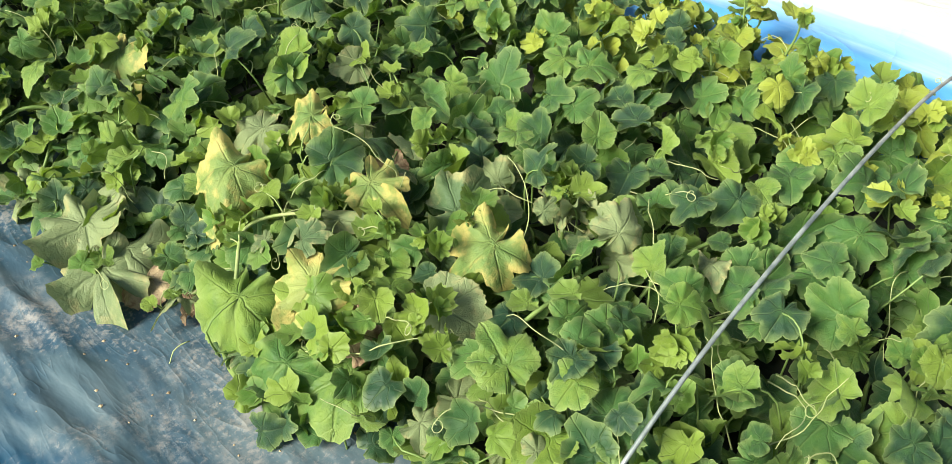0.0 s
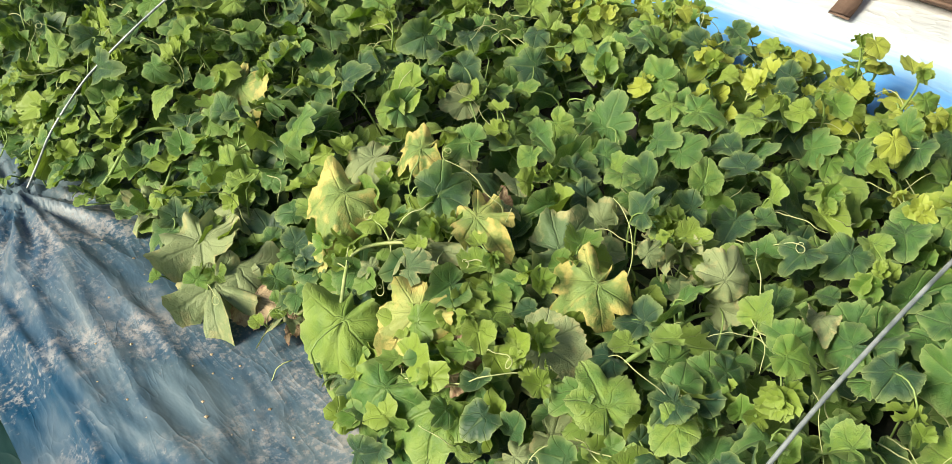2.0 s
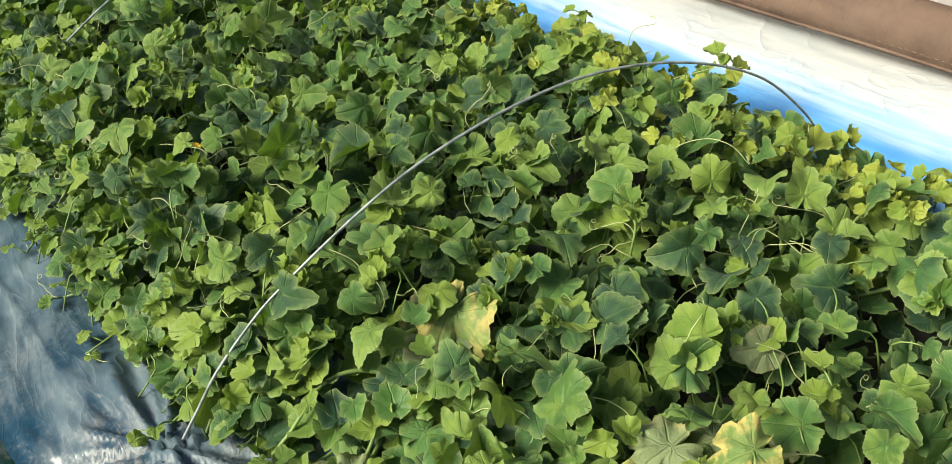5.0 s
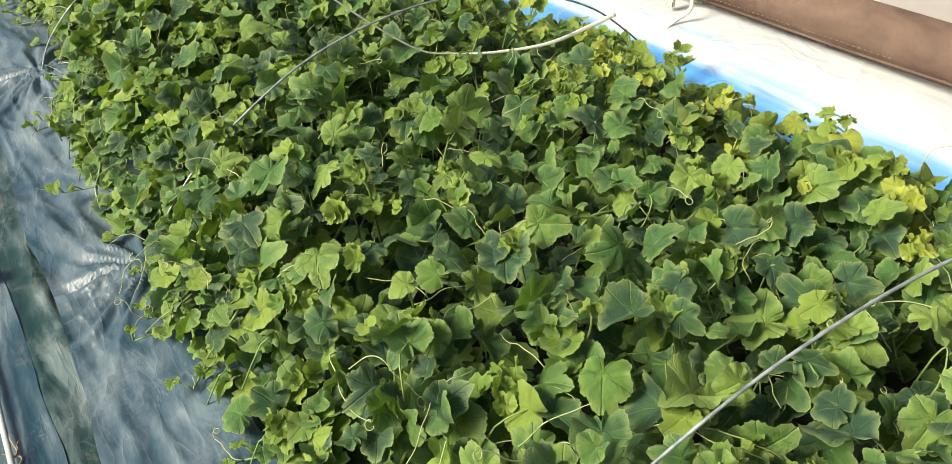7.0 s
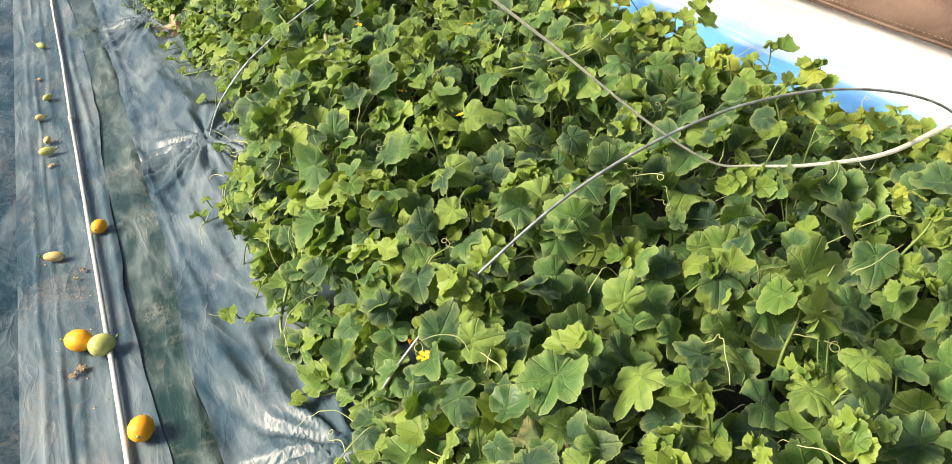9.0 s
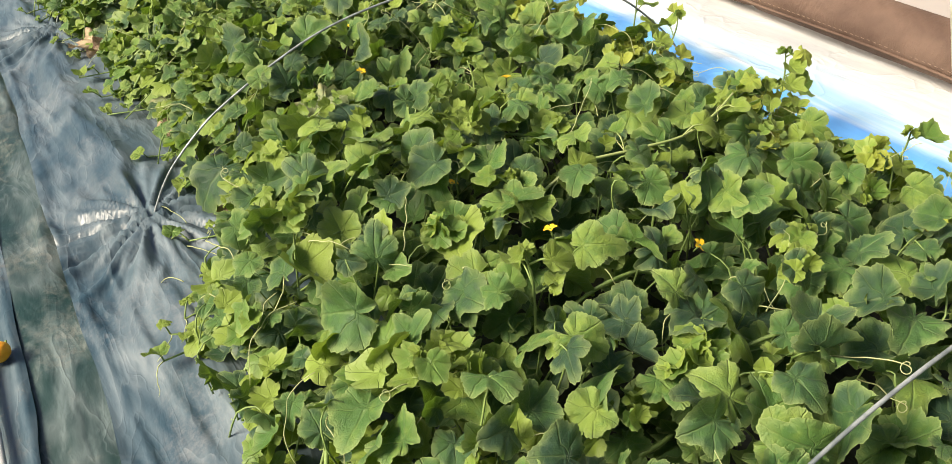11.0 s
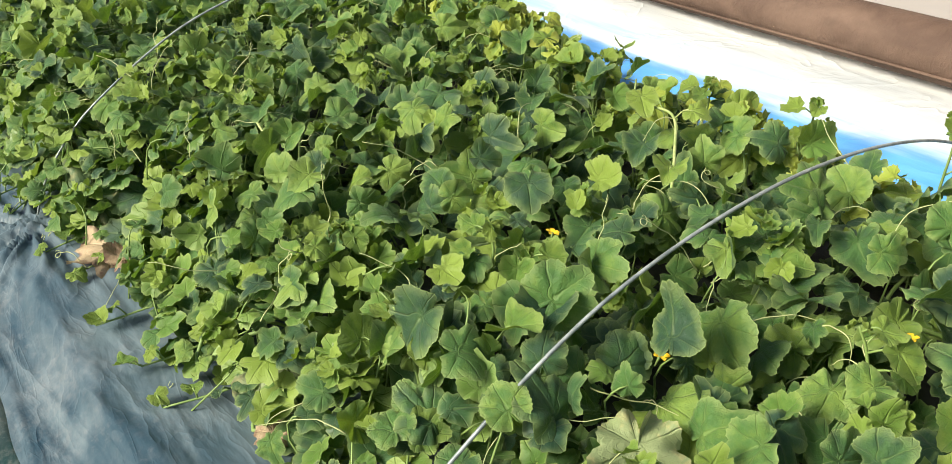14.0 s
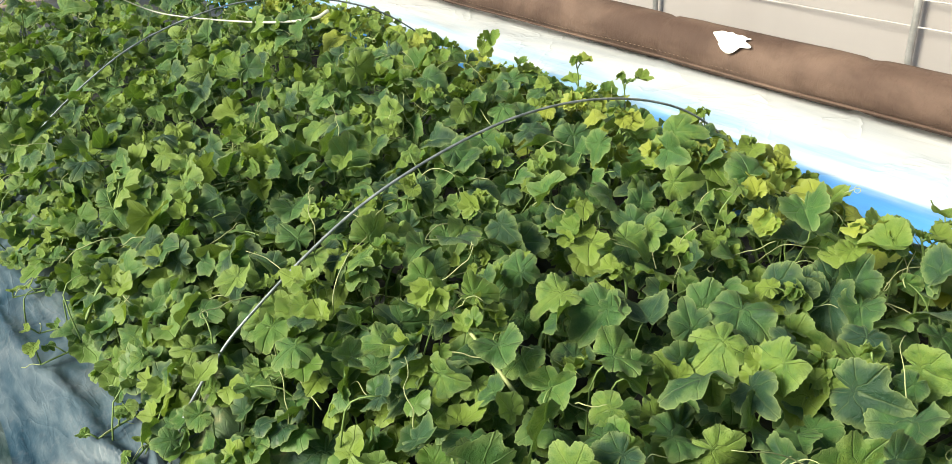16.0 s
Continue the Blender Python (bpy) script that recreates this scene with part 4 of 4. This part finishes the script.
SHOOTS = [(1.03, 0.35), (1.14, 0.36), (5.1, 0.4), (4.7, 0.35), (4.55, 0.32), (5.8, 0.41), (5.64, 0.37), (6.18, 0.33), (6.56, 0.28), (8.7, 0.37), (7.84, 0.4), (8.09, 0.39), (7.48, 0.38), (2.45, 0.38), (3.48, 0.26), (9.3, 0.36)]
STEP = 0.5
for k in range(22):
    y0 = 0.15 + k * STEP
    base = Vector((1.1, y0 + STEP / 2, 0.0))
    sick = 0.6 < y0 + STEP / 2 < 2.2
    label = "melon plant with yellowing lower leaves trailing over film" if sick else "dense green melon plant with lobed leaves and tendrils"
    plant = tagged(new("melon_plant", None), label, "melon plant", "melon plants along the bed")
    plant.location = base
    stems, tendrils, under, fringe, lime = Pile(), plant, Pile(), Pile(), Pile()
    far = y0 > 8.6
    # upper leaves, one to a jittered cell
    cell = 0.0625 if not far else 0.086
    ys = np.arange(y0, y0 + STEP - 1e-6, STEP / round(STEP / cell))
    for yy in ys:
        x_edge = float(np.interp(yy, EDGE_Y, EDGE_X))
        for xx in np.arange(x_edge + 0.02, 2.09 if yy < 3.1 else 2.07, cell):
            x, y = xx + rng.uniform(-0.042, 0.042), yy + rng.uniform(-0.042, 0.042) + cell / 2
            h = canopy(x, y)
            z = h * rng.uniform(0.62, 1.08) + 0.01
            for q in SICK_LEAVES:
                a = math.radians(q[4])
                if math.hypot(x - q[0] - 0.5 * q[3] * math.cos(a), y - q[1] - 0.5 * q[3] * math.sin(a)) < q[3] * 1.05:
                    z = min(z, max(0.02, q[2] * rng.uniform(0.3, 0.7)))
            size = rng.uniform(0.041, 0.062) * (0.8 if x < x_edge + 0.12 or x > 1.95 else 1.0)
            if rng.random() < 0.16:
                size *= rng.uniform(0.5, 0.75)
            elif rng.random() < 0.14 and x > x_edge + 0.2:
                size *= 1.22
            a = rng.uniform(0, 6.28)
            erect = rng.random() < (0.42 if x < 1.8 else 0.1)
            z -= 0.025 if 1.78 < x and y < 7.2 else 0.0
            z = max(z, 0.02)
            tilt = rng.uniform(0.6, 1.25) if erect else abs(rng.gauss(0, 0.7))
            normal = (math.sin(tilt) * math.cos(a) - 0.3, math.sin(tilt) * math.sin(a) - 0.08, math.cos(tilt))
            pick = rng.random()
            if sick and x < 1.2 and pick < 0.26 and y < 1.8:
                data = rng.choice(PALE_D)
            elif pick < (0.42 if y > 4.6 else 0.28):
                data = rng.choice(LOBED_D)
            elif x > 1.62 and pick > 0.87:
                data = rng.choice(LIME_D)
            elif pick > 0.95 or (x > 1.65 and pick > 0.74):
                data = rng.choice(BRIGHT_D)
            else:
                data = rng.choice(POINTED_D if rng.random() < np.interp(y, [3.6, 4.8], [0.6, 0.12]) else GREEN_D)
            spin = math.atan2(normal[1], normal[0]) + rng.gauss(0, 0.9) + (math.pi if erect else 0)
            add_leaf(plant, base, data, (x, y, z), normal, spin, size, stems)
    # lower leaves, in the shade of the others
    for j in range(230 if not far else 110):
        x, y = rng.uniform(0.3, 2.1), y0 + rng.uniform(0, STEP)
        if x < float(np.interp(y, EDGE_Y, EDGE_X)) + 0.02:
            continue
        z = canopy(x, y) * rng.uniform(0.12, 0.6) + 0.015
        a, tilt = rng.uniform(0, 6.28), abs(rng.gauss(0, 0.5))
        m = place_matrix((x, y, z), (math.sin(tilt) * math.cos(a) - 0.15, math.sin(tilt) * math.sin(a), math.cos(tilt)), rng.uniform(0, 6.28), rng.uniform(0.035, 0.06))
        v, f, u = rng.choice(SMALL)
        m = Matrix.Translation(-base) @ m
        under.add([m @ Vector(q) for q in v], f, u)
    # small overlapping leaves down the open side of the plant
    for j in range(105 if not far else 60):
        y = y0 + rng.uniform(0, STEP)
        x = float(np.interp(y, EDGE_Y, EDGE_X)) + rng.uniform(0.0, 0.36)
        z = canopy(x, y) * rng.uniform(0.15, 0.95) + 0.015
        a, tilt = rng.uniform(0, 6.28), abs(rng.gauss(0, 0.55))
        m = place_matrix((x, y, z), (math.sin(tilt) * math.cos(a) - 0.4, math.sin(tilt) * math.sin(a) - 0.1, math.cos(tilt)), rng.uniform(0, 6.28), rng.uniform(0.026, 0.05))
        v, f, u = rng.choice(SMALL)
        m = Matrix.Translation(-base) @ m
        (fringe if rng.random() < 0.4 else under).add([m @ Vector(q) for q in v], f, u)
    # tufts of small bright leaves at the growing tips
    for j in range(20 if not far else 12):
        y = y0 + rng.uniform(0, STEP)
        x = float(np.interp(y, EDGE_Y, EDGE_X)) + 0.03 + rng.random() ** 1.5 * 1.6 if j % 3 else rng.uniform(1.56, 2.02)
        if x > 2.04:
            continue
        top = canopy(x, y) * rng.uniform(0.9, 1.08) + 0.01
        for q in range(rng.randint(4, 8)):
            a = rng.uniform(0, 6.28)
            off = Vector((math.cos(a), math.sin(a), 0)) * rng.uniform(0.006, 0.045)
            tilt = rng.uniform(0.3, 1.2)
            m = place_matrix((x + off.x, y + off.y, top - 0.4 * off.length + rng.uniform(-0.01, 0.012)), (math.sin(tilt) * math.cos(a) - 0.2, math.sin(tilt) * math.sin(a) - 0.1, math.cos(tilt)), a + rng.choice((0, math.pi)) + rng.gauss(0, 0.5), rng.uniform(0.013, 0.034))
            v, f, u = rng.choice(YOUNG)
            m = Matrix.Translation(-base) @ m
            (lime if x > 1.55 else fringe).add([m @ Vector(w) for w in v], f, u)
    # running vines
    for j in range(7):
        x, y = rng.uniform(0.5, 1.8), y0 + rng.uniform(0, STEP)
        pts, q = [], Vector((x, y, 0.04))
        d = Vector((rng.choice((-1, 1)) * rng.uniform(0.5, 1), rng.uniform(-0.5, 0.5), 0)).normalized()
        for s in range(8):
            q = q + d * 0.075
            d = (d + Vector((rng.uniform(-0.35, 0.35), rng.uniform(-0.35, 0.35), 0))).normalized()
            edge = float(np.interp(q.y, EDGE_Y, EDGE_X))
            if q.x < edge or q.x > 2.08:
                d.x = -d.x
                q.x = min(max(q.x, edge), 2.08)
            pts.append(Vector((q.x, q.y, max(0.02, canopy(q.x, q.y) * (0.25 + 0.55 * math.sin(math.pi * s / 7) * (j % 3) / 2)))))
        v, f = tube([s - base for s in smooth_line(pts, 4)], (0.0052, 0.0036), 6)
        part("vine", mesh_of("vine", v, f, STEM), plant)
    for j in range(33 if not far else 12):
        x, y = rng.uniform(float(np.interp(y0, EDGE_Y, EDGE_X)), 2.05), y0 + rng.uniform(0, STEP)
        tendril(tendrils, (x, y, canopy(x, y) * rng.uniform(0.7, 1.0)), base, rng.uniform(0.12, 0.3), rng.random() < 0.3)
    # upright tips, thickest along the sheeting
    for sy, sz in SHOOTS:
        if y0 <= sy < y0 + STEP:
            x = 1.98 + rng.uniform(-0.04, 0.04)
            shoot(plant, base, (x, sy, 0.12), sz - 0.1, (rng.uniform(-0.03, 0.03), rng.uniform(-0.05, 0.03), 0), stems, tendrils)
    for j in range(9):
        x, y = (rng.uniform(1.6, 2.06) if j < 6 else rng.uniform(0.45, 1.5)), y0 + rng.uniform(0, STEP)
        h = canopy(x, y)
        shoot(plant, base, (x, y, h * 0.55), h * 0.45 + rng.uniform(0.0, 0.07), (rng.uniform(-0.05, 0.05), rng.uniform(-0.05, 0.05), 0), stems, tendrils)
    # shoots creeping out over the film
    for j in range(2):
        y = y0 + rng.uniform(0, STEP)
        x = float(np.interp(y, EDGE_Y, EDGE_X))
        if y < 2.3 and j:
            continue
        out = rng.uniform(0.03, 0.12)
        pts = [(x + 0.12, y, 0.06), (x + 0.02, y + rng.uniform(-0.03, 0.03), 0.05), (x - out, y + rng.uniform(-0.06, 0.06), 0.035)]
        line = smooth_line(pts, 4)
        v, f = tube([q - base for q in line], (0.0036, 0.0022), 6)
        part("vine", mesh_of("vine", v, f, STEM), plant)
        for s in range(4):
            q = line[2 + s * 2 if 2 + s * 2 < len(line) else -1]
            a = rng.uniform(0, 6.28)
            add_leaf(plant, base, rng.choice(BRIGHT_D if s > 1 else GREEN_D), q + Vector((rng.uniform(-0.04, 0.02), rng.uniform(-0.04, 0.04), rng.uniform(0.01, 0.04))), (rng.uniform(-0.6, 0.2), rng.uniform(-0.4, 0.4), 1), a, rng.uniform(0.017, 0.032), stems, foot=q)
        tendril(tendrils, line[-1], base, 0.12, rng.random() < 0.4)
    # yellowed and withered leaves on the sick stretch
    for sx, sy, sz, size, heading, dip, look_of in SICK_LEAVES:
        if y0 <= sy < y0 + STEP:
            data = rng.choice({"P": PALE_D, "Y": YELLOW_D, "D": DEAD_D, "G": LOBED_D, "L": DEEP_D, "N": POINTED_D}[look_of])
            sz += 0.035 if look_of == "Y" else 0.0
            add_leaf(plant, base, data, (sx, sy, sz), None, 0, size, stems, m=leaf_pose(sx, sy, sz, size, heading, dip))
    tagged(part("stalk_mass", stems.mesh("stalk_mass", STEM), plant, "pale green leaf stalks"), kind="stuff")
    tagged(part("young_foliage", fringe.mesh("young_foliage", LEAF_YOUNG), plant, "small yellow-green leaves"), kind="stuff")
    tagged(part("tip_foliage", lime.mesh("tip_foliage", LEAF_LIME), plant, "small lime-yellow tip leaves"), kind="stuff")
    tagged(part("lower_foliage", under.mesh("lower_foliage", LEAF), plant), kind="stuff")


# stout pale vines that arch over the leaf tops
RUNNER = plain("runner_pale", (0.2, 0.27, 0.08), (0.36, 0.4, 0.17), 30.0, rough=0.5)
for line in (((0.93, 4.9, 0.3), (1.05, 4.885, 0.385), (1.2, 4.865, 0.4), (1.33, 4.85, 0.41), (1.44, 4.87, 0.43), (1.53, 4.9, 0.46)), ((0.78, 6.9, 0.3), (0.78, 7.02, 0.36), (0.79, 7.13, 0.385), (0.83, 7.19, 0.38), (0.89, 7.13, 0.33)),
             ((1.25, 6.0, 0.33), (1.38, 6.11, 0.4), (1.5, 6.23, 0.42), (1.53, 6.37, 0.4), (1.64, 6.48, 0.4)), ((0.6, 1.38, 0.17), (0.68, 1.45, 0.215), (0.76, 1.4, 0.235), (0.82, 1.33, 0.22), (0.9, 1.3, 0.17))):
    runner = tagged(new("vine_runner", None), "stout pale green melon vine arching over the leaves", "vine", "arching vines")
    start = Vector(line[0])
    runner.location = start
    way = smooth_line(line, 6)
    v, f = tube([q - start for q in way], (0.004, 0.0028), 7)
    part("stem", mesh_of("stem", v, f, RUNNER), runner)
    for k in range(4, len(way) - 1, 7):
        a = rng.uniform(0, 6.28)
        tip = way[k] + Vector((0.045 * math.cos(a), 0.045 * math.sin(a), 0.03))
        v, f = tube([q - start for q in smooth_line([way[k], (way[k] + tip) / 2 + Vector((0, 0, 0.012)), tip], 3)], (0.002, 0.0014), 5)
        part("leaf_stalk", mesh_of("leaf_stalk", v, f, RUNNER), runner)
        ob = part("leaf", rng.choice(BRIGHT_D), runner)
        ob.matrix_basis = Matrix.Translation(-start) @ leaf_pose(tip.x, tip.y, tip.z, rng.uniform(0.03, 0.048), math.degrees(a), rng.uniform(-35, 25))
        tendril(runner, way[k], start, rng.uniform(0.1, 0.2), k % 2 == 0)


# drooping leaves spread on the film at the sick corner of the bed
def lying_leaf(x, y, z, size, heading, dip, data, label):
    ob = tagged(new("fallen_leaf", data), label, "leaf", "leaves lying on the film")
    ob.matrix_basis = leaf_pose(x, y, z, size, heading, dip)
    return ob


for x, y, z, size, heading, dip in ((0.51, 1.84, 0.1, 0.12, -124, -18), (0.47, 1.71, 0.075, 0.12, -127, -12), (0.53, 1.72, 0.085, 0.13, -138, -14), (0.61, 1.86, 0.13, 0.09, 157, -11), (0.49, 2.08, 0.08, 0.075, 177, -20),
                                    (0.39, 7.33, 0.12, 0.15, -139, -16), (0.44, 7.6, 0.12, 0.085, -161, -20), (0.46, 6.33, 0.1, 0.09, -135, -25), (0.39, 3.93, 0.12, 0.09, -124, -19)):
    lying_leaf(x, y, z, size, heading, dip, rng.choice(PALE_D[:10]), "large pale blotched melon leaf drooping onto film")
for x, y, size, heading in ((0.38, 7.12, 0.12, -177), (0.4, 7.05, 0.075, 20), (0.53, 1.64, 0.07, -116), (0.48, 5.68, 0.075, -126), (0.42, 6.22, 0.045, -174), (0.45, 6.25, 0.05, -137), (0.235, 3.66, 0.035, 30), (0.56, 1.5, 0.045, 70), (0.3, 7.92, 0.05, 40)):
    lying_leaf(x, y, 0.05, size, heading, -8, rng.choice(DEAD_D), "withered curled brown melon leaf on film")


for x, y, size, heading in ((-0.285, 4.69, 0.018, 40), (-0.305, 4.67, 0.014, 150), (-0.25, 5.2, 0.012, 20), (-0.27, 5.16, 0.01, 200), (-0.31, 6.05, 0.016, 120), (-0.33, 7.1, 0.02, 60)):
    lying_leaf(x, y, -0.07, size, heading, 0, rng.choice(DEAD_D), "small dry leaf scrap on dusty aisle film")


# dry vine scraps caught beside the hose
for x, y in ((-0.185, 3.42), (-0.2, 3.52), (-0.17, 3.34)):
    scrap = tagged(new("dry_vine_scrap", None), "tangle of dry brown vine scraps beside the hose", "plant scrap", "dry scraps")
    scrap.location = (x, y, -0.072)
    for j in range(5):
        q, pts = Vector((0, 0, 0.004)), []
        d = Vector((rng.uniform(-1, 1), rng.uniform(-1, 1), 0.2)).normalized()
        for t in range(6):
            pts.append(q.copy())
            d = (d + Vector((rng.uniform(-0.8, 0.8), rng.uniform(-0.8, 0.8), rng.uniform(-0.4, 0.4)))).normalized()
            q = q + d * 0.012
            q.z = max(0.003, min(q.z, 0.025))
        v, f = tube(smooth_line(pts, 3), (0.0022, 0.0014), 5)
        part("twig", mesh_of("twig", v, f, LEAF_DEAD), scrap)


# flowers among the leaves and crumbs on the film
def flower(x, y, z, turn):
    fl = tagged(new("melon_flower", None), "small open yellow melon flower among leaves", "flower", "yellow flowers")
    fl.matrix_basis = pose(x, y, z, rng.uniform(-35, 10), rng.uniform(-40, 0), turn) @ Matrix.Scale(0.8, 4)
    for k in range(5):
        a = 2 * math.pi * k / 5
        v = []
        for r, w, h in ((0.002, 0.0015, 0), (0.008, 0.0055, 0.004), (0.014, 0.0065, 0.006), (0.019, 0.002, 0.005)):
            c, s = math.cos(a), math.sin(a)
            v += [(r * c - w * s, r * s + w * c, h), (r * c, r * s, h - 0.0012), (r * c + w * s, r * s - w * c, h)]
        f = [(3 * i + j, 3 * i + j + 1, 3 * i + j + 4, 3 * i + j + 3) for i in range(3) for j in range(2)]
        part("petal", mesh_of("petal", v, f, PETAL), fl)
    v, f = tube([Vector((0, 0, -0.03)), Vector((0, 0, -0.012)), Vector((0, 0, 0.002))], (0.0016, 0.0036), 7)
    part("calyx", mesh_of("calyx", v, f, STEM), fl, "green calyx tube")


for x, y in ((0.796, 4.997), (0.836, 6.925), (0.885, 5.685), (1.237, 5.469), (0.653, 3.131), (0.41, 3.9), (1.11, 4.541), (0.871, 4.723), (1.02, 6.1)):
    flower(x, y, canopy(x, y) * 0.9, rng.uniform(0, 360))
crumbs = Pile()
for k in range(150):
    if k % 2:
        x, y = rng.gauss(0.4, 0.12), rng.uniform(0.8, 2.3)
        z = float(bed_height(np.array(x), np.array(y)))
        if x < 0.05 or x > 0.9:
            continue
    else:
        x, y = rng.uniform(-0.37, -0.22), rng.uniform(3.4, 9)
        z = float(strip_height(np.array(x), np.array(y)))
    s = rng.uniform(0.0015, 0.005)
    a = rng.uniform(0, 6.28)
    c, d = math.cos(a) * s, math.sin(a) * s
    crumbs.add([(x - c, y - d, z), (x + d, y - c, z + s * 0.3), (x + c, y + d, z), (x - d, y + c, z + s * 0.25), (x, y, z + s * 0.7)], [(0, 1, 4), (1, 2, 4), (2, 3, 4), (3, 0, 4)])
tagged(new("plant_litter", crumbs.mesh("plant_litter", LEAF_DEAD, False)), "dry leaf crumbs scattered on the films", "litter", kind="stuff")
